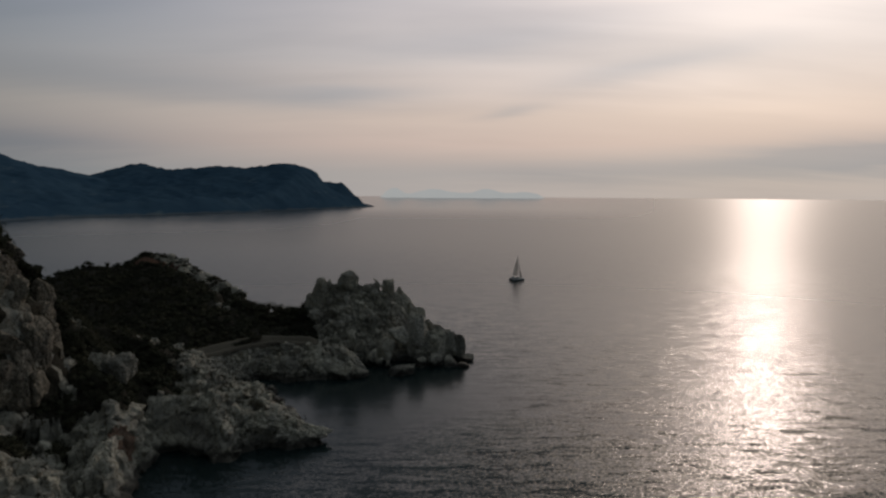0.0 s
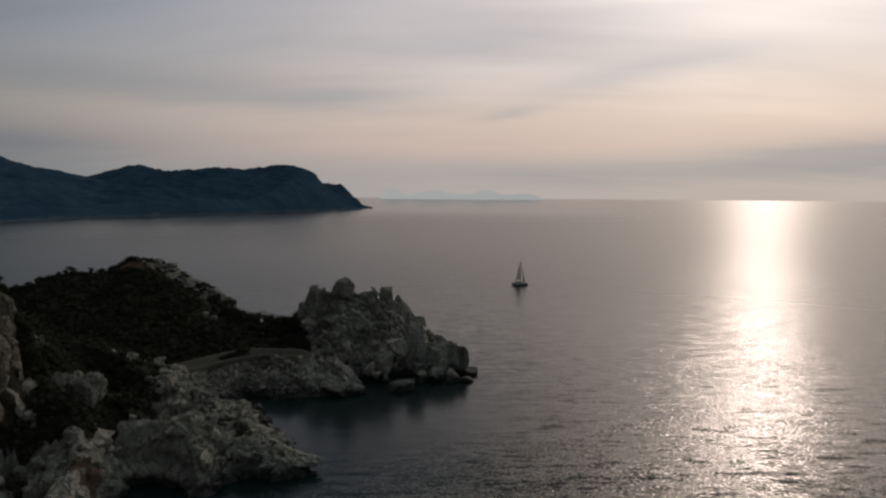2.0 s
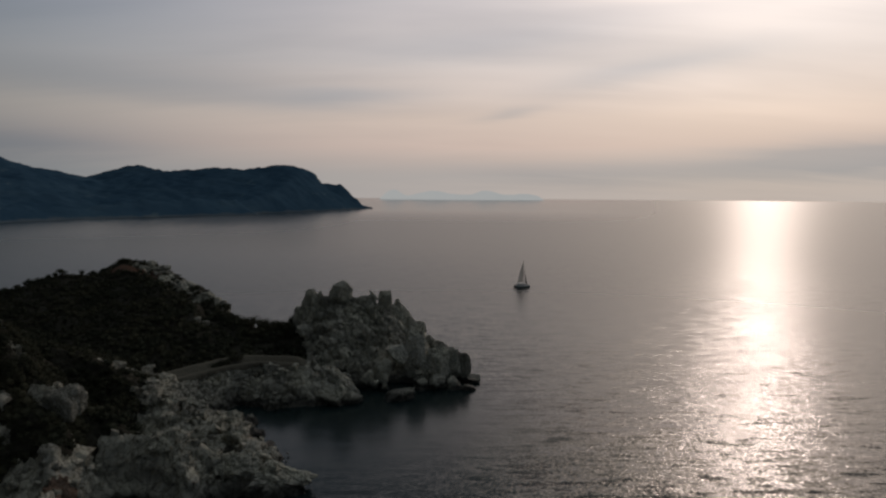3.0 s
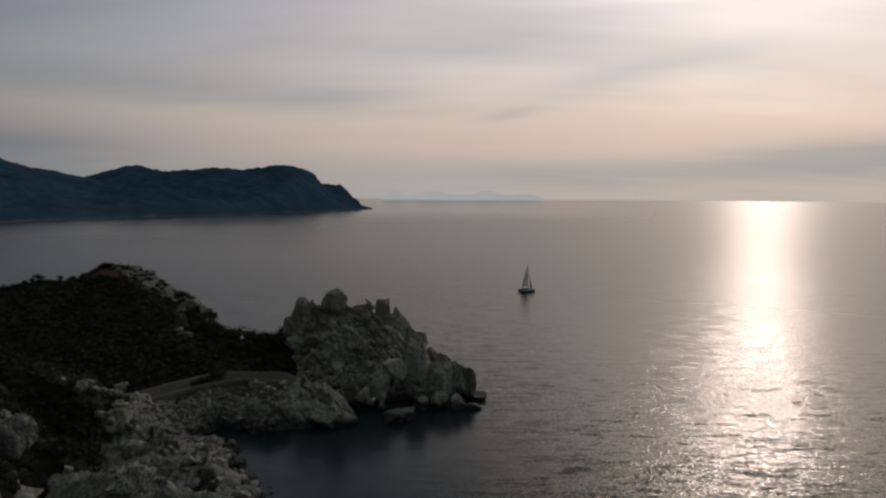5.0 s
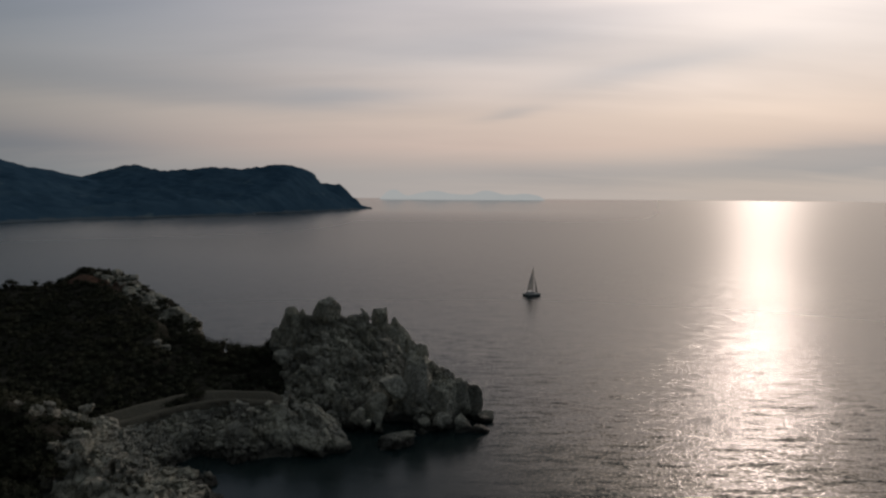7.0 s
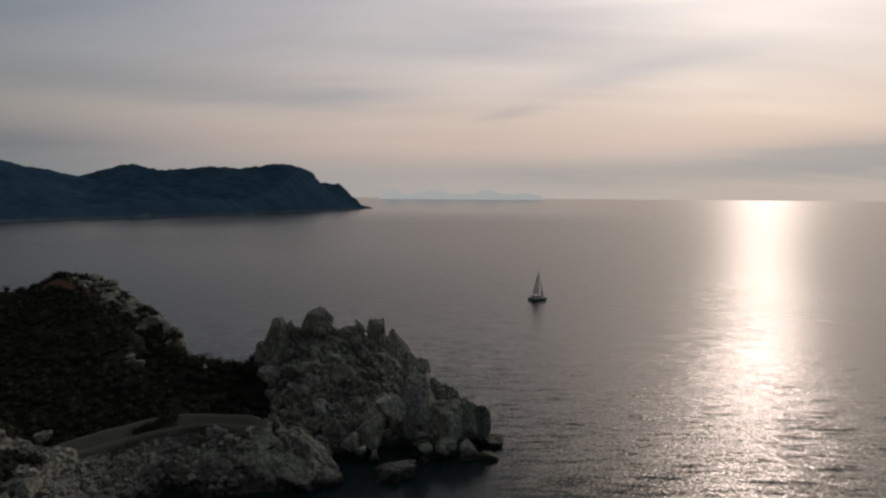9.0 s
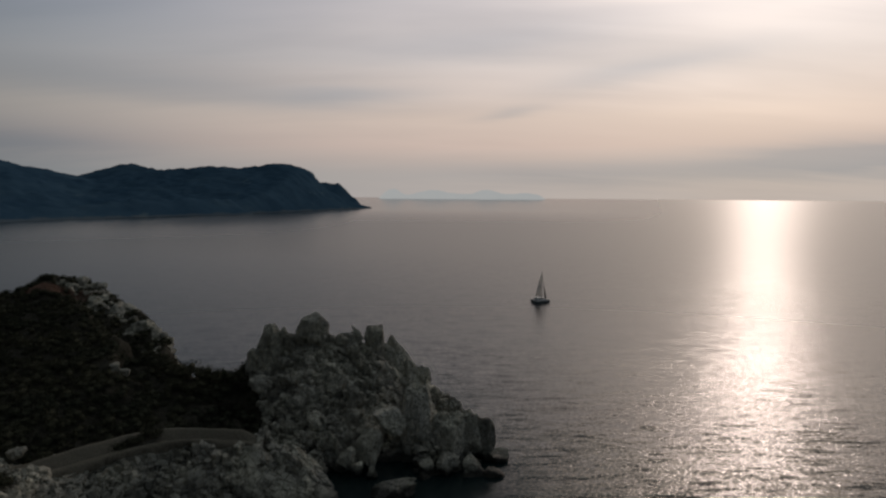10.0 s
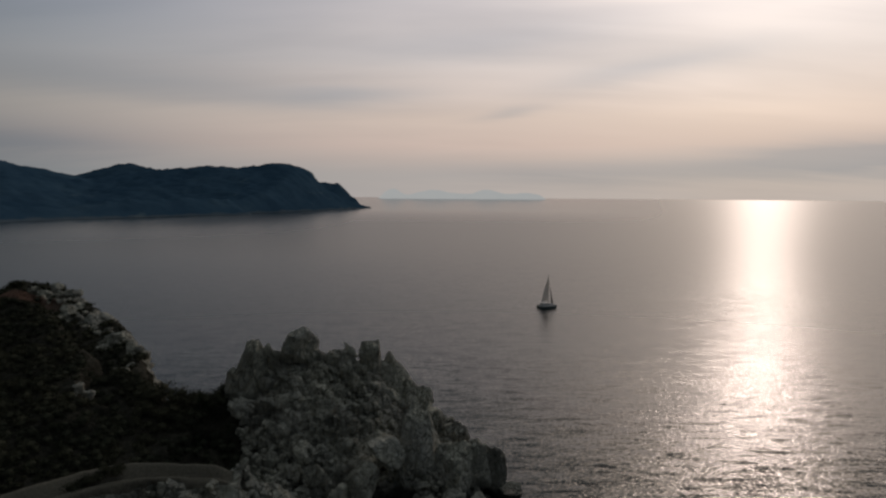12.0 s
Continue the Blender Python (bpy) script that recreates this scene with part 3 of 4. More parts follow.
def ground_mask(field, x, y):
    return float(field[int(round(np.interp(y, LY, np.arange(len(LY))))), int(round(np.interp(x, LX, np.arange(len(LX)))))])


def build_ground():
    gy, gx = np.gradient(GZ, LY, LX)
    ln = np.sqrt(gx * gx + gy * gy + 1)
    steep = np.clip(1 - 1 / ln, 0, 1) * (1 - TRK)
    # ledges and hollows on steep faces push in and out
    along, across = GX * 0.8 + GY * 0.5, GY * 0.9 - GX * 0.4
    push = 1.7 * fbm(along, GZ * 1.1 + across * 0.3, 6.0, 5, 51, 0.58) + 1.3 * fbm(across, GZ * 0.9 - along * 0.2, 4.0, 4, 57, 0.58)
    push = push + 0.9 * blocks(along + across * 0.3, GZ * 1.15 + across * 0.2, 3.0, 61) + 0.45 * blocks(across, GZ * 1.3 + along * 0.2, 1.3, 65)
    ledge = np.sin(GZ * 1.5 + 5 * fbm(GX, GY, 12, 3, 91)) * 0.35
    push = np.clip((push + ledge) * steep * 2.4, -2.4, 2.4)
    P = np.stack([GX - gx / ln * push, GY - gy / ln * push, GZ + push / ln * 0.4], -1)
    me, used = grid_mesh("ground", LX, LY, P, GZ > -2.0, GROUND)
    for key, field in (("soil", SOIL), ("track", TRK), ("redearth", RED)):
        at = me.attributes.new(key, "FLOAT", "POINT")
        at.data.foreach_set("value", field.ravel()[used].astype(np.float32))
    tagged(new("ground", me), "rocky limestone shore with dark scrub soil and a gravel track", "ground", kind="structure")


build_ground()


# ---- the sea ----
def build_sea():
    rings, spokes = [0.0], 96
    r = 2900.0
    rings.append(60.0)
    while r < 4900:
        rings.append(r)
        r *= 1.055
    rings.append(4960.0)
    bm = bmesh.new()
    centre = bm.verts.new((0, 0, 0))
    rows = []
    for r in rings[1:]:
        z = 38.0 * max(0.0, (r - 2900) / 2060) ** 1.3
        rows.append([bm.verts.new((r * math.sin(2 * math.pi * k / spokes), r * math.cos(2 * math.pi * k / spokes), z)) for k in range(spokes)])
    for k in range(spokes):
        bm.faces.new((centre, rows[0][(k + 1) % spokes], rows[0][k]))
        for a, b in zip(rows, rows[1:]):
            bm.faces.new((a[k], a[(k + 1) % spokes], b[(k + 1) % spokes], b[k]))
    bmesh.ops.recalc_face_normals(bm, faces=bm.faces)
    me = bpy.data.meshes.new("water")
    bm.to_mesh(me)
    bm.free()
    me.materials.append(SEA)
    if me.polygons[0].normal.z < 0:
        me.flip_normals()
    tagged(new("water", me), "calm rippled grey sea with a bright sun path", "sea", kind="structure")


build_sea()


# ---- the far shore ----
def build_far_shore():
    xs, ys = np.arange(-2600, -250, 11.0), np.arange(1000, 3500, 11.0)
    X, Y = np.meshgrid(xs, ys)
    wx, wy = X + 14 * fbm(X, Y, 120, 4, 101), Y + 40 * fbm(X, Y, 300, 4, 111)
    h = np.full(X.shape, -30.0)
    crest = [(-316, 2880, 4), (-366, 2866, 17), (-402, 2843, 58), (-440, 2843, 92), (-456, 2843, 108), (-545, 2843, 114), (-558, 2843, 140), (-576, 2830, 158), (-604, 2810, 168), (-640, 2740, 182), (-700, 2700, 182), (-790, 2650, 160),
             (-890, 2600, 153), (-1031, 2600, 140), (-1180, 2680, 150), (-1335, 2800, 180), (-1440, 2720, 146), (-1530, 2600, 119), (-1573, 2400, 163), (-1640, 2300, 200), (-1950, 2050, 235)]
    foot = [(-375, 2800, 4), (-430, 2520, 30), (-560, 2120, 45), (-700, 1880, 40), (-840, 1640, 35), (-930, 1400, 30), (-970, 1150, 30)]
    shore = np.interp(Y, [1000, 2000, 2168, 2517, 2860, 2900, 3500], [-100, -600, -530, -413, -352, -305, -305])
    for line, s in ((crest[9:], 0.19), (foot, 0.42), (crest[:10], 0.36)):
        r, d = ridge(wx, wy, line, s, max(s, 0.4), 1.5 if s == 0.36 else 0.75)
        if s != 0.36:
            r = np.minimum(r, 0.85 * (shore - wx))
        h = blend_max(r, h, 6.0)
    west, _ = ridge(X, Y, [(-1400, 2400, 90), (-1350, 1900, 70), (-1500, 1400, 60), (-1900, 1100, 80)], 0.16, 0.16)
    h = blend_max(west, h, 20.0)
    h = h + (22 * fbm(X, Y, 260, 6, 121, 0.55) * (0.25 + 0.75 * ease(-X, 600, 760)) + 9 * fbm(X, Y, 24, 2, 131)) * ease(h, 0, 40)
    h = np.where(h < 4, h * 2.0, h)
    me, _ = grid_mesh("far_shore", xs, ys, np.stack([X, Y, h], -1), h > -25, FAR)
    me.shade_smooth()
    tagged(new("far_shore", me), "dark wooded mountain coast across the bay, tinted blue-green by painted haze", "mountain", kind="structure")


build_far_shore()


def build_far_islands():
    xs, ys = np.arange(-720, 900, 12.0), np.arange(4560, 4860, 20.0)
    X, Y = np.meshgrid(xs, ys)
    body = 44 * ease(X, -500, -420) * (1 - ease(X, 690, 780)) + 44 * np.exp(-((X + 362) / 60) ** 2) + 40 * np.exp(-((X + 54) / 130) ** 2)
    body = body + 26 * np.exp(-((X - 310) / 110) ** 2) + 20 * np.exp(-((X - 590) / 130) ** 2)
    h = body * np.exp(-((Y - 4700) / 90) ** 2) * (1 + 0.35 * fbm(X, Y, 160, 4, 141)) + 14
    me, _ = grid_mesh("far_islands", xs, ys, np.stack([X, Y, h], -1), h > 15, HAZE)
    tagged(new("far_islands", me), "pale hazy islands low on the horizon", "island", kind="structure")


build_far_islands()


# ---- rocks ----
def part(name, bm, mat, parent=None, label=""):
    me = bpy.data.meshes.new(name)
    bm.to_mesh(me)
    bm.free()
    me.materials.append(mat)
    ob = new(name, me)
    if parent:
        ob.parent = parent
    if label:
        ob["label"] = label
    return ob


def rock_bmesh(seed, level, faces=10, rough=0.15, point=0.0, flat=0.0, cut=0.5, boxy=0.0, shear=0.0):
    """An angular block: a ball cut by random planes, then roughened. point draws the top together (or spreads it), flat shaves it, shear slants it."""
    rng = np.random.RandomState(seed)
    bm = bmesh.new()
    bmesh.ops.create_icosphere(bm, subdivisions=level, radius=1.0)
    d = np.array([v.co[:] for v in bm.verts])
    d /= np.linalg.norm(d, axis=1)[:, None]
    n = rng.normal(size=(faces, 3))
    n[: faces // 2, 2] *= 0.30
    n /= np.linalg.norm(n, axis=1)[:, None]
    off = rng.uniform(cut, 0.95, faces)
    if flat:
        n[0], off[0] = (0.1, -0.15, 0.98), 1.0 - flat
    dots = d @ n.T
    r = np.where(dots > 0.08, off / np.maximum(dots, 0.08), 9.0)
    r = np.sort(np.minimum(r, 1.30), axis=1)
    if boxy:
        square = 1.0 / np.power((np.abs(d) ** (2 + 4 * boxy)).sum(axis=1), 1.0 / (2 + 4 * boxy))
        r[:, 0] = np.minimum(r[:, 0], square)
    rad = r[:, 0] - 0.05 * np.exp(-(r[:, 1] - r[:, 0]) / 0.06)
    p = d * rad[:, None]
    j = seed * 7.7
    ridgy = fbm(p[:, 0] * 1.0 + p[:, 2] * 0.7 + j, p[:, 1] * 1.0 - p[:, 2] * 0.9 - j, 0.7, 4, seed + 5, 0.6)
    split = blocks(p[:, 0] + p[:, 1] * 0.6 + j, p[:, 2] * 0.7 + p[:, 1] * 0.4, 0.55, seed + 9)
    turn = np.arctan2(p[:, 1], p[:, 0])
    cleft = blocks(turn * 1.1 + j, p[:, 2] * 0.35 + turn * 0.1, 0.42, seed + 15)
    chip = blocks(p[:, 0] * 1.2 - p[:, 1] + j, p[:, 2] + p[:, 1] * 0.5, 0.24, seed + 19)
    p = p * (1 + rough * (0.95 * ridgy + 1.0 * split + 0.7 * cleft + 0.55 * chip))[:, None]
    if point:
        p[:, :2] *= (1 - point * np.clip((p[:, 2] + 0.3) / 1.3, 0, 1))[:, None]
    p[:, 0] += shear * p[:, 2]
    lo, hi = p.min(axis=0), p.max(axis=0)
    p = (p - (lo + hi) / 2) / ((hi - lo) / 2)
    for v, c in zip(bm.verts, p):
        v.co = c
    return bm


def big_rock(at, size, turn, seed, label, lean=(0, 0), **shape):
    ob = part("rock", rock_bmesh(seed, 5 if max(size) > 9 else 4, **shape), PALE_STONE if label.startswith("pale") else BROWN_STONE if "brown-toned" in label else STONE)
    ob.matrix_world = pose(*at, lean[0], lean[1], turn) @ Matrix.Diagonal((*[s / 2 for s in size], 1))
    tagged(ob, label, "rock", "headland rocks")
    return ob


GREY, PALE = "large angular grey limestone block on the headland", "pale weathered limestone block among smaller boulders"
TOWER, WET = "tall fissured limestone tower on the crest", "dark wet limestone block standing in the water"
# crest, from the saddle to the sea
big_rock((-48.2, 240, 20.6), (7.0, 8, 15.0), 8, 61, TOWER, point=0.30, shear=0.28, faces=14, cut=0.70, boxy=0.35, rough=0.12)
big_rock((-50.6, 239, 17.0), (4.6, 6, 10.5), 30, 11, TOWER, point=0.35, faces=12)
big_rock((-44.4, 239, 20.6), (4.4, 6, 13.4), -10, 12, TOWER, faces=13, boxy=0.5, cut=0.7)
big_rock((-41.6, 239.5, 20.0), (4.2, 6, 12.8), 30, 13, TOWER, boxy=0.4, cut=0.65)
big_rock((-36.5, 240, 26.0), (9.4, 8.6, 8.8), 8, 64, "massive top-heavy limestone crag on the crest", faces=11, cut=0.70, boxy=0.35, rough=0.10, point=-0.22, shear=0.20, lean=(0, -14))
big_rock((-37.0, 239, 20.5), (9.0, 8.0, 9.0), 50, 63, GREY, faces=14)
big_rock((-31.4, 242, 20.8), (5.4, 6, 10.0), 40, 15, GREY, boxy=0.3)
big_rock((-27.5, 243, 20.8), (5, 6, 10.0), 70, 16, GREY, boxy=0.3)
big_rock((-24.8, 238, 26.2), (1.2, 1.2, 4.8), 0, 17, "thin leaning limestone splinter on the crest", lean=(0, -40), point=0.5)
big_rock((-21.4, 245, 20.4), (5.4, 7, 12.8), 10, 18, TOWER, faces=12, boxy=0.5, cut=0.72, rough=0.09, point=-0.25)
big_rock((-25, 240, 18), (6, 7, 10), 55, 19, GREY)
big_rock((-16.2, 248.5, 13.4), (13, 10, 20.3), 12, 20, "pointed limestone pinnacle above the sea", shear=-0.14, point=0.78, faces=14, cut=0.72, boxy=0.3, rough=0.09)
big_rock((-10.4, 246.5, 10.0), (6.0, 7, 11.0), 65, 24, GREY, point=0.2, boxy=0.3)
big_rock((-12.0, 246, 11), (8, 8, 14), 65, 21, GREY, point=0.3)
big_rock((-16.5, 240, 11), (8, 9, 13), 5, 22, GREY, point=0.3)
big_rock((-7.5, 242, 6.4), (7, 8, 11), 35, 23, GREY, point=0.2)
big_rock((-2.5, 238, 5.0), (6, 8, 10), 80, 24, GREY, point=0.2)
# seaward buttress
big_rock((-8.6, 225.6, 7.4), (10.5, 9, 19.0), 12, 25, "great cracked limestone buttress over the cove", point=0.35, rough=0.10, boxy=0.4, faces=14, cut=0.7)
big_rock((-2.6, 223.6, 5.0), (6.4, 8, 13.6), 50, 26, GREY, point=0.2, rough=0.10, boxy=0.35, cut=0.65)
big_rock((1.6, 225.4, 4.8), (5.6, 7, 13.0), 25, 27, GREY, point=0.15, boxy=0.3, rough=0.11)
big_rock((5.6, 226, 4.0), (4.8, 6, 11.6), 70, 28, "rounded limestone column at the water's edge", point=0.15, boxy=0.2)
big_rock((9.2, 224.5, 0.6), (5.0, 5, 3.6), 10, 29, WET)
big_rock((3.0, 217.5, 1.0), (6.5, 5, 5.5), 40, 30, WET)
big_rock((7.2, 216.5, 0.3), (4.8, 4, 2.4), 20, 31, WET)
big_rock((-2.5, 217.5, 1.5), (5.5, 5, 6.0), 75, 32, GREY)
# boulder slope
big_rock((-19.8, 219.0, 4.6), (6.0, 6, 8.4), 25, 33, PALE, faces=12, flat=0.05, boxy=0.7, cut=0.8, rough=0.06)
big_rock((-15.8, 222.3, 9.8), (8.2, 5.5, 6.2), -10, 34, "pale wedge-shaped grey limestone block on the slope", lean=(0, 16), faces=9, rough=0.08)
big_rock((-24.0, 217.5, 3.2), (4.6, 4, 5.6), 60, 35, PALE)
big_rock((-21.8, 215.6, 1.6), (2.8, 2.6, 3.0), 10, 36, PALE)
big_rock((-18.6, 214.8, 1.2), (2.4, 2.4, 2.6), 50, 37, PALE)
big_rock((-29.0, 219.5, 6.0), (5.4, 5, 6.5), 30, 38, GREY)
big_rock((-35.5, 229.5, 13.5), (6.5, 5, 5.6), 12, 39, PALE, flat=0.25)
big_rock((-41.0, 231.5, 15.5), (5.0, 5, 4.6), 75, 40, PALE)
big_rock((-46.8, 232.5, 14.8), (6.0, 5, 4.2), 5, 41, "low flat-topped grey outcrop beside dark scrub", flat=0.35)
big_rock((-29.5, 231.0, 15.0), (5.0, 5, 6.0), 48, 42, GREY)
big_rock((-24.0, 229.0, 12.6), (4.6, 4.4, 5.4), 20, 43, GREY)
big_rock((-32.5, 223.5, 9.0), (4.6, 4.4, 4.6), 66, 44, PALE)
# slabs under the track
big_rock((-35.0, 204.2, 2.0), (14, 7.5, 5.6), -18, 45, "sloping slab of pale limestone above the cove", lean=(18, 10), flat=0.25)
big_rock((-31.6, 208.2, 4.6), (15.0, 6.0, 5.2), -16, 46, "long limestone slab sloping from the track to the cove", lean=(0, 36), boxy=0.4, cut=0.7, rough=0.16, faces=14)
big_rock((-29.0, 205.8, 1.6), (5.6, 4.5, 4.6), 62, 47, GREY, rough=0.2)
big_rock((-42.5, 203.5, 3.0), (6.0, 5, 4.2), 15, 48, GREY)
tagged(big_rock((-13.6, 207.6, 0.2), (9.6, 7.4, 5.6), 8, 49, "lone low rock rising from the sea", flat=0.2), group="sea rocks")
# near spur
big_rock((-34.0, 148.0, 1.8), (15, 6.5, 6.4), 4, 50, "long tilted limestone rib running into the water", lean=(12, 8), flat=0.15, rough=0.24, faces=16)
big_rock((-43.0, 149.0, 4.0), (11, 7, 7.0), -12, 51, GREY, flat=0.15, rough=0.26, faces=16)
big_rock((-40.5, 157.5, 1.8), (11, 6, 5.0), 16, 52, GREY, lean=(0, 10), flat=0.2, rough=0.26, faces=16)
big_rock((-56.0, 147.0, 10.0), (9.2, 8, 7.0), 33, 53, GREY, rough=0.26, faces=16)
big_rock((-76.5, 146.5, 17.5), (8.5, 7, 9.4), 40, 54, "dark craggy limestone outcrop wrapped in scrub", rough=0.15, faces=12, boxy=0.1, point=0.15)
big_rock((-83.0, 152.0, 16.4), (8, 7, 8.6), 70, 55, "dark craggy limestone outcrop wrapped in scrub", rough=0.15, faces=12, boxy=0.1, point=0.15)
big_rock((-68.6, 124.5, 5.2), (5.0, 15.0, 8.6), 14, 56, "pale upright limestone rib below the cliff", rough=0.14, faces=16, boxy=0.3, lean=(14, 0))
big_rock((-86.5, 204.0, 9.2), (3.6, 3.2, 3.0), 20, 57, "grey outcrop at the bend of the track", rough=0.16)
big_rock((-82.0, 237.5, 15.8), (2.8, 2.4, 2.6), 10, 58, "grey outcrop standing out of dark scrub", rough=0.16)
big_rock((-86.0, 240.5, 16.4), (2.8, 2.6, 2.6), 50, 59, "grey outcrop standing out of dark scrub", rough=0.16)
# craggy face of the near cliff
crag = random.Random(12)
for k in range(18):
    a = radians(crag.uniform(-75, 50))
    e = crag.uniform(0.62, 0.94)
    cx, cy = -117 + 33 * e * math.cos(a), 134 + 22 * e * math.sin(a)
    w = crag.uniform(5, 9.5)
    tagged(big_rock((cx, cy, ground_height(cx, cy) - w * 0.12), (w, w * crag.uniform(0.7, 1.0), w * crag.uniform(0.9, 1.5)), crag.uniform(0, 180), 130 + k,
                    "craggy dark brown-toned limestone outcrop on the cliff", point=crag.uniform(0, 0.3)), group="near cliff crags")


# its upright wall, block upon block
for k in range(26):
    a = radians(-62 + 112 * (k + crag.random()) / 26)
    e = crag.uniform(0.84, 0.96)
    cx, cy = -117 + 33 * e * math.cos(a), 134 + 22 * e * math.sin(a)
    w = crag.uniform(4.5, 7.5)
    tagged(big_rock((cx, cy, ground_height(cx, cy) + crag.uniform(-3.0, 0.5)), (w, w * crag.uniform(0.7, 1.0), w * crag.uniform(1.1, 1.7)), crag.uniform(0, 180), 160 + k,
                    "fissured dark brown-toned limestone block in the cliff wall", boxy=0.4, cut=0.62, faces=12, rough=0.13), group="near cliff crags")


# rocky shoulder of the hill, above the open sea
for k in range(26):
    t = (k + crag.random()) / 26
    cx, cy = -137.5 + 51 * t + crag.uniform(-5.0, 2.0), 319 - 44 * t + crag.uniform(-5, 2.5)
    w = crag.uniform(1.8, 4.4)
    tagged(big_rock((cx, cy, ground_height(cx, cy) - w * 0.06), (w * 1.3, w, w * crag.uniform(0.6, 1.0)), crag.uniform(0, 180), 180 + k,
                    "grey limestone outcrop breaking through the hill scrub"), group="hill shoulder outcrops")


def scatter(count, region, sizes, seed, label, group, sink=0.25, gap=0.75, mat=None):
    """Boulders of their own, resting on the ground, on a few shared meshes."""
    rng = random.Random(seed)
    meshes = []
    for k in range(9):
        me = bpy.data.meshes.new("boulder")
        bm = rock_bmesh(seed * 31 + k, 3, faces=8, rough=0.06, boxy=0.75, cut=0.62)
        bm.to_mesh(me)
        bm.free()
        me.materials.append(mat or STONE)
        meshes.append(me)
    placed, tries = [], 0
    while len(placed) < count and tries < count * 40:
        tries += 1
        x, y = region(rng)
        z = ground_height(x, y)
        if z < -0.6 or math.hypot((x + 13.2) / 4, (y - 219.5) / 6) < 1 or ground_mask(TRK, x, y) > 0.03 or ground_mask(SOIL, x, y) > 0.6:
            continue
        s = sizes[0] * (sizes[1] / sizes[0]) ** (rng.random() ** 1.9)
        if any((x - a) ** 2 + (y - b) ** 2 < ((s + c) * 0.5 * gap) ** 2 for a, b, c in placed):
            continue
        placed.append((x, y, s))
        ob = new("boulder", rng.choice(meshes))
        m = pose(x, y, z + s * (0.5 - sink) * 0.7, rng.uniform(-25, 25), rng.uniform(-25, 25), rng.uniform(0, 360))
        ob.matrix_world = m @ Matrix.Diagonal((s * rng.uniform(0.45, 0.65), s * rng.uniform(0.4, 0.55), s * rng.uniform(0.36, 0.55), 1))
        tagged(ob, label, "boulder", group)


scatter(190, lambda r: (r.uniform(-52, -2), r.uniform(213, 243)), (1.2, 3.6), 5, "angular grey limestone boulder on the headland slope", "headland boulders", sink=0.12, gap=0.82)
scatter(72, lambda r: (r.uniform(-92, -44), r.uniform(176, 208)), (1.0, 2.4), 6, "pale broken limestone block on the rubble bank", "rubble bank blocks", mat=PALE_STONE)
scatter(24, lambda r: (r.uniform(-92, -34), r.uniform(126, 182)), (0.9, 3.2), 7, "grey limestone boulder on the near spur", "near spur boulders")


def build_rubble(zones, seed, mat, label):
    """Loose stones too small to count."""
    rng = np.random.RandomState(seed)
    base = bmesh.new()
    bmesh.ops.create_cube(base, size=1.5)
    bmesh.ops.triangulate(base, faces=base.faces[:])
    base.verts.ensure_lookup_table()
    bv = np.array([v.co[:] for v in base.verts])
    bf = np.array([[v.index for v in f.verts] for f in base.faces])
    base.free()
    verts, tris, k = [], [], 0
    for x0, x1, y0, y1, count in zones:
        for _ in range(count):
            x, y = rng.uniform(x0, x1), rng.uniform(y0, y1)
            z = ground_height(x, y)
            if z < -0.3 or math.hypot((x + 13.2) / 3.5, (y - 219.5) / 5) < 1 or ground_mask(TRK, x, y) > 0.05 or ground_mask(SOIL, x, y) > 0.55:
                continue
            s = 0.25 + 1.05 * rng.random() ** 2.0
            q = (bv + rng.uniform(-0.32, 0.32, bv.shape)) * rng.uniform(0.55, 1.15, 3) * s
            a = rng.uniform(0, 6.28)
            t = rng.uniform(-0.6, 0.6)
            q = np.stack([q[:, 0], q[:, 1] * math.cos(t) - q[:, 2] * math.sin(t), q[:, 1] * math.sin(t) + q[:, 2] * math.cos(t)], -1)
            q = np.stack([q[:, 0] * math.cos(a) - q[:, 1] * math.sin(a), q[:, 0] * math.sin(a) + q[:, 1] * math.cos(a), q[:, 2]], -1)
            verts.append(q + (x, y, z + s * 0.2))
            tris.append(bf + k)
            k += len(bv)
    me = bpy.data.meshes.new("rubble")
    me.from_pydata(np.concatenate(verts).tolist(), [], np.concatenate(tris).tolist())
    me.materials.append(mat)
    tagged(new("rubble", me), label, "rubble", kind="stuff")


build_rubble([(-92, -44, 176, 209, 5600)], 8, PALE_STONE, "pale broken limestone rubble on the bank below the track")
build_rubble([(-52, -2, 212, 243, 3400), (-92, -34, 126, 176, 800)], 9, STONE, "loose broken limestone rubble along the shore")


# ---- scrub and trees ----
def leaf_cloud(rng, centre, radii, count, leaf):
    """Many small leaf sprays round the shell of an uneven crown."""
    d = rng.normal(size=(count, 3))
    d /= np.linalg.norm(d, axis=1)[:, None]
    d[:, 2] = np.abs(d[:, 2]) * 1.0 - 0.12
    lump = 1 + 0.55 * fbm(d[:, 0] * 1.3 + centre[0], d[:, 1] * 1.3 + d[:, 2] + centre[1], 0.8, 2, 5)
    p = d * (rng.uniform(0.55, 1.0, count) * lump)[:, None] * radii + centre
    u = rng.normal(size=(count, 3))
    u /= np.linalg.norm(u, axis=1)[:, None]
    v = np.cross(u, rng.normal(size=(count, 3)))
    v /= np.linalg.norm(v, axis=1)[:, None]
    s = leaf * rng.uniform(0.6, 1.3, (count, 1))
    return np.stack([p - u * s, p + v * s * 0.55, p + u * s, p - v * s * 0.55], 1).reshape(-1, 3)


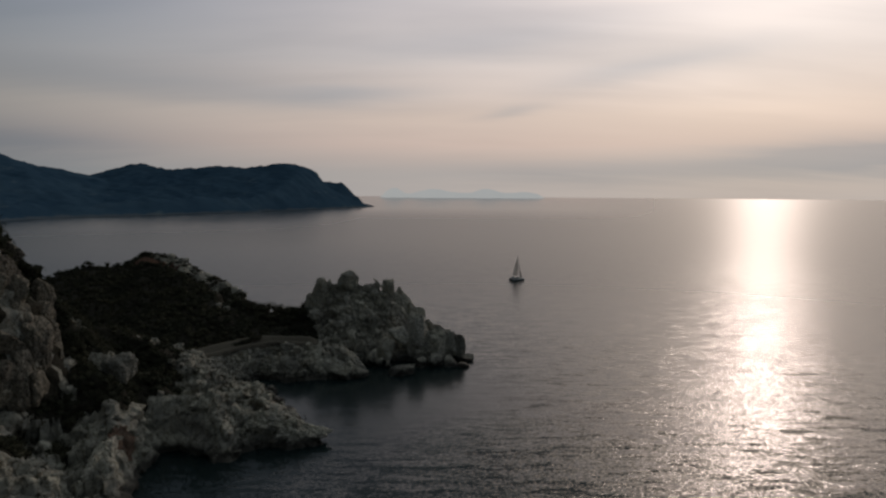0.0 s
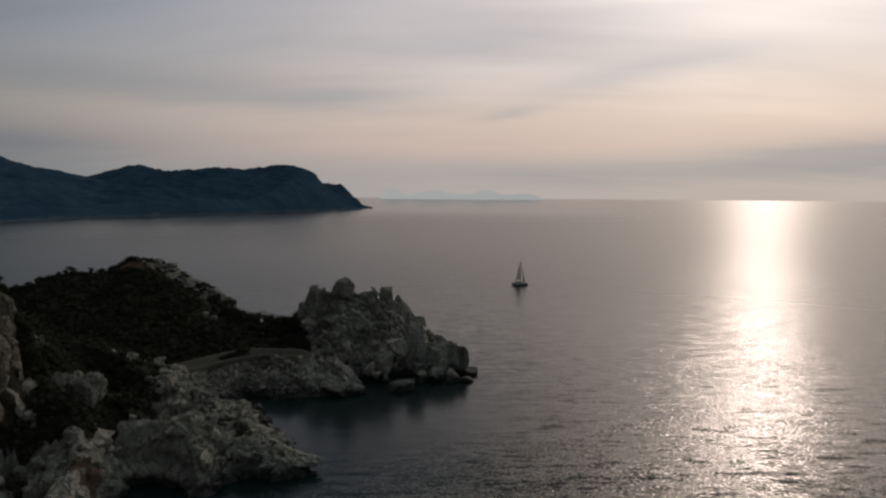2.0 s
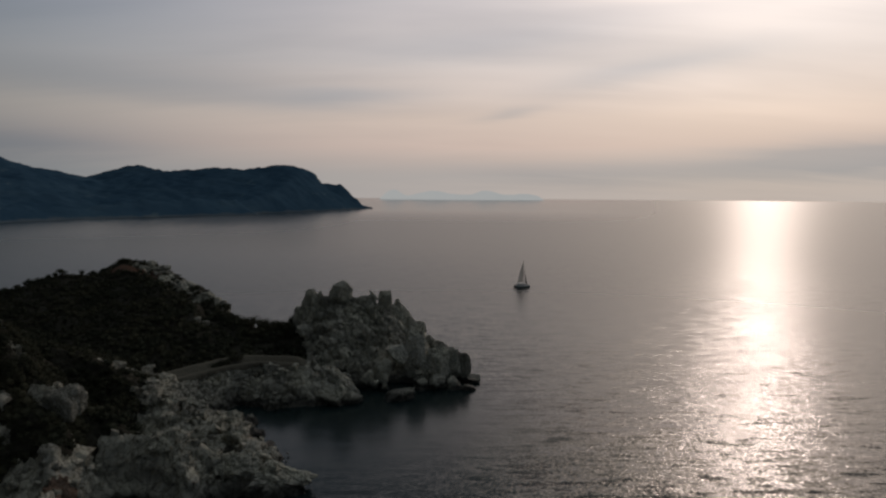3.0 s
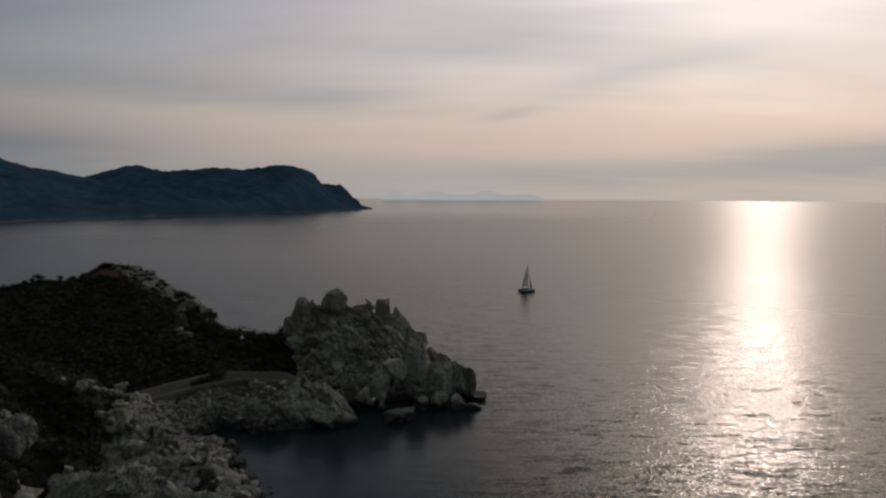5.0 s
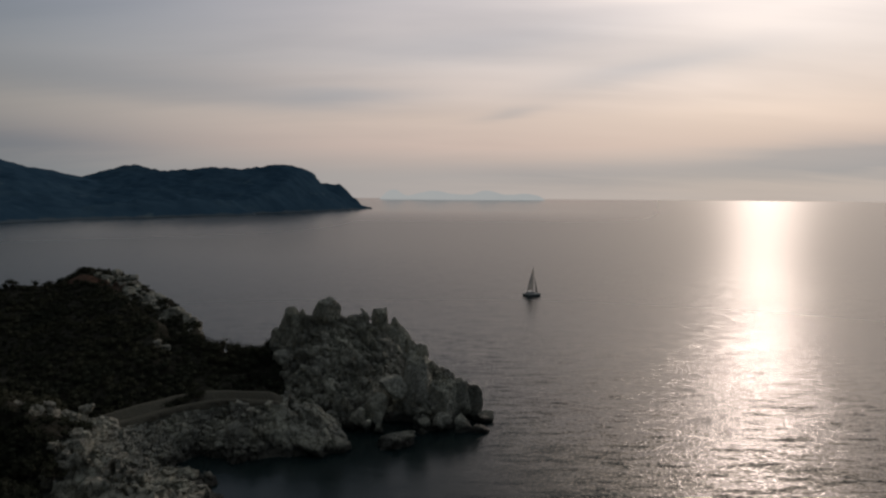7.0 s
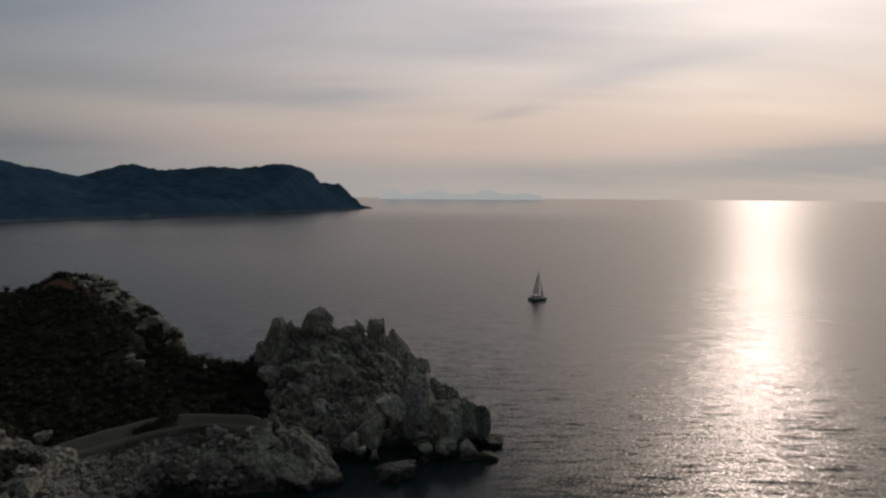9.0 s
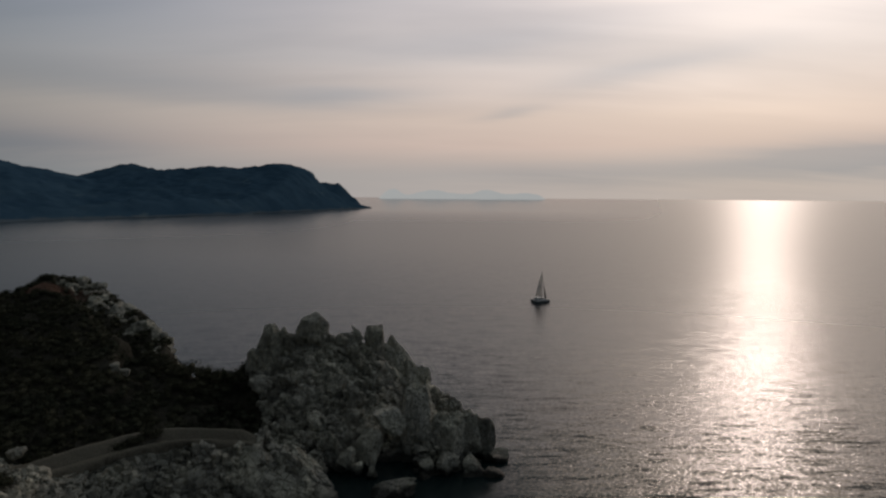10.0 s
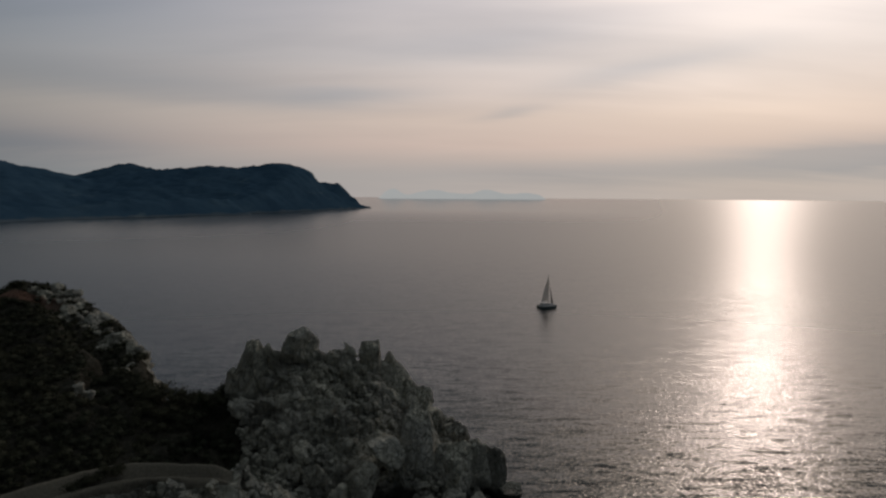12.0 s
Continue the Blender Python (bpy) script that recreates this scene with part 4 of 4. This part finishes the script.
def crown_core(rng, bv, centre, radii):
    lump = 1 + 0.35 * fbm(bv[:, 0] * 1.5 + centre[0], bv[:, 1] * 1.5 + bv[:, 2] * 1.3 + centre[1], 0.9, 2, 9)
    return bv * lump[:, None] * radii * 0.62 + centre


def ball(level):
    bm = bmesh.new()
    bmesh.ops.create_icosphere(bm, subdivisions=level, radius=1.0)
    bv = np.array([v.co[:] for v in bm.verts])
    bf = [[v.index for v in f.verts] for f in bm.faces]
    bm.free()
    return bv, bf


def build_scrub():
    rng = np.random.RandomState(21)
    bv, bf = ball(1)
    verts, faces, k, made, tries = [], [], 0, 0, 0
    while made < 7600 and tries < 60000:
        tries += 1
        x, y = (rng.uniform(-205, -42), rng.uniform(128, 322)) if tries % 4 else (rng.uniform(-120, -72), rng.uniform(108, 178))
        if rng.random() > ground_mask(SOIL, x, y) ** 1.5 or ground_mask(TRK, x, y) > 0.1:
            continue
        if ground_mask(RED, x, y) > 0.4 and rng.random() < 0.85:
            continue
        z = ground_height(x, y)
        if z < 2:
            continue
        r = rng.uniform(0.65, 1.75) * (1 + 0.5 * float(fbm(np.array([x]), np.array([y]), 25, 2, 63)[0]))
        radii = np.array([r, r, r * rng.uniform(0.65, 1.05)])
        c = np.array([x, y, z + radii[2] * 0.35])
        core = crown_core(rng, bv, c, radii)
        verts.append(core)
        faces += [[i + k for i in f] for f in bf]
        k += len(core)
        q = leaf_cloud(rng, c, radii * 1.12, 74, 0.21)
        verts.append(q)
        faces += [[k + 4 * i, k + 4 * i + 1, k + 4 * i + 2, k + 4 * i + 3] for i in range(len(q) // 4)]
        k += len(q)
        made += 1
    me = bpy.data.meshes.new("scrub")
    me.from_pydata(np.concatenate(verts).tolist(), [], faces)
    me.materials.append(SCRUB)
    tagged(new("scrub", me), "dense dark evergreen scrub covering the hillside", "scrub", kind="stuff")


build_scrub()


def tapered(bm, points, radii, sides=6):
    rows = []
    for (x, y, z), r in zip(points, radii):
        rows.append([bm.verts.new((x + r * math.cos(2 * math.pi * k / sides), y + r * math.sin(2 * math.pi * k / sides), z)) for k in range(sides)])
    for a, b in zip(rows, rows[1:]):
        for k in range(sides):
            bm.faces.new((a[k], a[(k + 1) % sides], b[(k + 1) % sides], b[k]))
    bm.faces.new(rows[-1])


def tree(x, y, height, width, seed, label, category, slim=False):
    """Trunk with limbs and a crown of leaf sprays in several clumps."""
    rng = np.random.RandomState(seed)
    base = tagged(new(category.replace(" ", "_")), label, category, "shrubs and trees on the hill")
    base.location = (x, y, ground_height(x, y) - 0.1)
    bm = bmesh.new()
    bend = rng.uniform(-0.12, 0.12, 2) * height
    tapered(bm, [(0, 0, -0.2), (bend[0] * 0.4, bend[1] * 0.4, height * 0.4), (bend[0], bend[1], height * 0.85)], [0.07 * width + 0.04, 0.05 * width + 0.03, 0.02])
    clumps = []
    for k in range(9 if slim else 7):
        a = rng.uniform(0, 6.28)
        t = (k + 0.6) / 9 if slim else rng.uniform(0.2, 0.85)
        reach = width * 0.5 * ((1 - t) * 0.8 + 0.1 if slim else rng.uniform(0.3, 0.75))
        tip = (bend[0] * t + math.cos(a) * reach, bend[1] * t + math.sin(a) * reach, height * (t + 0.08))
        tapered(bm, [(bend[0] * t * 0.8, bend[1] * t * 0.8, height * t * 0.75), tip], [0.03 * width + 0.02, 0.01], 5)
        clumps.append((tip, width * (0.28 if slim else rng.uniform(0.24, 0.38))))
    part("trunk", bm, BARK, base)
    bv, bf = ball(1)
    verts, faces, k = [], [], 0
    for tip, r in clumps:
        radii = np.array([r, r, r * (1.5 if slim else 0.8)])
        core = crown_core(rng, bv, np.array(tip), radii * 0.8)
        verts.append(core)
        faces += [[i + k for i in f] for f in bf]
        k += len(core)
        q = leaf_cloud(rng, np.array(tip), radii * 1.15, 110, 0.17)
        verts.append(q)
        faces += [[k + 4 * i, k + 4 * i + 1, k + 4 * i + 2, k + 4 * i + 3] for i in range(len(q) // 4)]
        k += len(q)
    me = bpy.data.meshes.new("crown")
    me.from_pydata(np.concatenate(verts).tolist(), [], faces)
    me.materials.append(NEEDLES if slim else SCRUB)
    new("crown", me).parent = base


SHRUB, CYPRESS = "dark rounded evergreen shrub standing above the scrub", "slim dark conifer on the rocky slope"
tree(-147.5, 312.5, 1.5, 4.4, 31, "broad dark shrub crowning the hilltop", "shrub")
for i, (x, y, hgt, wid) in enumerate(((-54, 235, 2.6, 5), (-57, 235, 3.0, 5.2), (-60, 236, 2.2, 5.6), (-63, 236.5, 1.9, 5.4), (-67, 238, 2.2, 5.6), (-70.5, 240, 3.0, 6), (-74, 243, 2.8, 5.6), (-78, 247, 2.6, 5.6), (-56, 231, 2.4, 5), (-62, 232, 2.6, 5), (-68, 234, 2.4, 5),
                                       (-63.5, 239.2, 2.0, 5.0), (-66.5, 239.8, 2.0, 5.0), (-65, 238.6, 1.7, 5.5), (-61.5, 237.2, 1.7, 5.5), (-58, 236.4, 1.7, 5), (-69, 240, 1.8, 5.5), (-83, 252, 3.0, 4.6), (-126, 290, 2.4, 3.6), (-160, 308, 2.6, 4), (-170, 303, 2.6, 4.5), (-63.5, 210.8, 1.5, 4.0), (-66.0, 209.4, 1.2, 3.8), (-68.5, 207.6, 0.9, 3.6), (-69, 153, 4.4, 6.5), (-72.5, 155, 4.0, 6.0), (-66, 153, 3.4, 5.4), (-70.5, 150.5, 3.0, 5.0), (-75, 165, 4.0, 5.5), (-73, 169, 3.6, 5), (-78, 170, 3.6, 5),
                                       (-92, 155, 3.4, 4), (-94, 163, 3.6, 4), (-98, 150, 2.2, 4), (-101.5, 150, 2.4, 4.6), (-105, 149, 2.8, 5), (-109, 148, 3.0, 5))):
    tree(x, y, hgt, wid, 40 + i, SHRUB, "shrub")
for i, (x, y, hgt, wid) in enumerate(((-97.2, 151, 4.0, 1.3), (-95.6, 150.5, 3.2, 1.2), (-104, 151, 3.6, 1.6), (-56, 233, 3.8, 1.3), (-54.6, 233.5, 3.3, 1.2))):
    tree(x, y, hgt, wid, 70 + i, CYPRESS, "conifer", True)


# ---- the sailing boat ----
def lofted(sections, close=True):
    """A hull from rows of points, all of one length."""
    bm = bmesh.new()
    rows = [[bm.verts.new(p) for p in row] for row in sections]
    for a, b in zip(rows, rows[1:]):
        for k in range(len(a) - 1):
            bm.faces.new((a[k], a[k + 1], b[k + 1], b[k]))
        if close:
            bm.faces.new((a[-1], a[0], b[0], b[-1]))
    bm.faces.new(rows[0][::-1])
    bm.faces.new(rows[-1])
    bmesh.ops.recalc_face_normals(bm, faces=bm.faces)
    return bm


def rod(a, b, r, sides=8, taper=1.0):
    bm = bmesh.new()
    a, b = Vector(a), Vector(b)
    bmesh.ops.create_cone(bm, cap_ends=True, segments=sides, radius1=r, radius2=r * taper, depth=(b - a).length,
                          matrix=Matrix.Translation((a + b) / 2) @ (b - a).to_track_quat("Z", "Y").to_matrix().to_4x4())
    return bm


def sail_sheet(tack, clew, head, belly, roach):
    """A three-cornered sail with belly and a curved leech."""
    bm = bmesh.new()
    tack, clew, head = Vector(tack), Vector(clew), Vector(head)
    nu, nv = 8, 16
    rows = []
    for j in range(nv + 1):
        v = j / nv
        luff, leech = tack.lerp(head, v), clew.lerp(head, v) + (clew - tack).normalized() * roach * math.sin(math.pi * v)
        rows.append([bm.verts.new(luff.lerp(leech, i / nu) + Vector((0, belly * math.sin(math.pi * i / nu) * (1 - v * 0.7), 0))) for i in range(nu + 1)])
    for a, b in zip(rows, rows[1:]):
        for i in range(nu):
            bm.faces.new((a[i], a[i + 1], b[i + 1], b[i]))
    bmesh.ops.solidify(bm, geom=bm.faces[:], thickness=0.03)
    return bm


def build_boat():
    boat = tagged(new("sailing_catamaran"), "cruising catamaran under sail with dark hulls and white deck", "sailboat")
    boat.matrix_world = pose(51.6, 438.5, 0.0, 0, 0, 20) @ Matrix.Diagonal((0.9, 0.9, 1.0, 1))
    for side in (-2.6, 2.6):
        rows = []
        for x in (-5.0, -4.5, -3.2, -1.0, 1.4, 3.3, 4.6, 5.2):
            w = 0.78 * max(0.06, 1 - max(0, (x + 0.5) / 5.8) ** 2.2)
            sheer = 1.45 + 0.05 * max(0, x)
            keel = -0.5 + 0.35 * max(0, (abs(x) - 3) / 3)
            rows.append([(x, side - w, sheer), (x, side - w * 0.95, 0.4), (x, side - w * 0.4, keel), (x, side + w * 0.4, keel), (x, side + w * 0.95, 0.4), (x, side + w, sheer)])
        hull = part("hull", lofted(rows), HULL, boat, "dark painted hull")
        part("gunwale", lofted([[(p[0][0], p[0][1] - 0.03, p[0][2] - 0.45), (p[0][0], p[0][1] - 0.03, p[0][2] + 0.16), (p[5][0], p[5][1] + 0.03, p[5][2] + 0.16), (p[5][0], p[5][1] + 0.03, p[5][2] - 0.45)] for p in rows]), DECK, hull, "white deck edge")
        part("window", lofted([[(x, side * 1.0 - 0.80, 0.85), (x, side - 0.80, 1.12), (x, side + 0.80, 1.12), (x, side + 0.80, 0.85)] for x in (-2.2, 0.8)]), GLASS, hull, "dark hull window strip")
    part("bridge_deck", lofted([[(x, -2.2, 0.75), (x, -2.2, 1.5), (x, 2.2, 1.5), (x, 2.2, 0.75)] for x in (-4.6, 1.8)]), DECK, boat)
    cabin = part("cabin", lofted([[(x, -w, 1.5), (x, -w * 0.92, h), (x, w * 0.92, h), (x, w, 1.5)] for x, w, h in ((-3.4, 2.0, 2.75), (-0.6, 2.1, 2.85), (1.2, 1.8, 2.5), (2.2, 1.4, 1.6))]), DECK, boat)
    part("window", lofted([[(x, -w, 2.0), (x, -w, 2.4), (x, w, 2.4), (x, w, 2.0)] for x, w in ((-2.8, 2.02), (0.6, 1.98))]), GLASS, cabin, "dark saloon window band")
    part("canopy", lofted([[(x, -1.9, 2.95), (x, -1.8, 3.1), (x, 1.8, 3.1), (x, 1.9, 2.95)] for x in (-4.9, -2.9)]), DECK, boat)
    for y in (-1.8, 1.8):
        part("canopy_post", rod((-4.7, y, 1.45), (-4.7, y, 3.0), 0.05), SPAR, boat)
    part("front_beam", rod((4.5, -2.6, 1.5), (4.5, 2.6, 1.5), 0.13), SPAR, boat)
    part("trampoline", lofted([[(x, -2.0, 1.38), (x, -2.0, 1.42), (x, 2.0, 1.42), (x, 2.0, 1.38)] for x in (1.9, 4.4)]), HULL, boat)
    part("mast", rod((0.9, 0, 2.4), (0.9, 0, 18.0), 0.17, 10, 0.7), SPAR, boat, "dark aluminium mast")
    part("boom", rod((0.8, 0, 3.6), (-3.9, -0.3, 3.5), 0.12), SPAR, boat)
    part("mainsail", sail_sheet((0.65, 0, 3.75), (-3.8, -0.3, 3.65), (0.7, 0, 16.9), 0.4, 0.35), SAIL, boat, "grey backlit mainsail")
    part("genoa", sail_sheet((4.3, 0, 2.0), (2.2, -1.0, 2.6), (1.15, 0, 14.6), 0.4, -0.45), CANVAS, boat, "narrow headsail furled in dark canvas")
    part("forestay", rod((4.45, 0, 1.5), (1.05, 0, 15.0), 0.03), SPAR, boat)
    for y in (-2.6, 2.6):
        part("shroud", rod((0.2, y, 1.5), (0.9, 0, 14.8), 0.02, 5), SPAR, boat)
        part("spreader", rod((0.9, 0, 9.5), (0.75, y * 0.4, 9.4), 0.035, 6), SPAR, boat)
    for y in (-3.2, 3.2):
        part("guard_rail", rod((-4.8, y, 2.1), (4.1, y, 2.2), 0.025, 6), SPAR, boat)
        for x in (-4.7, -2.5, -0.3, 1.9, 4.0):
            part("stanchion", rod((x, y, 1.5), (x, y, 2.18), 0.022, 6), SPAR, boat)


build_boat()
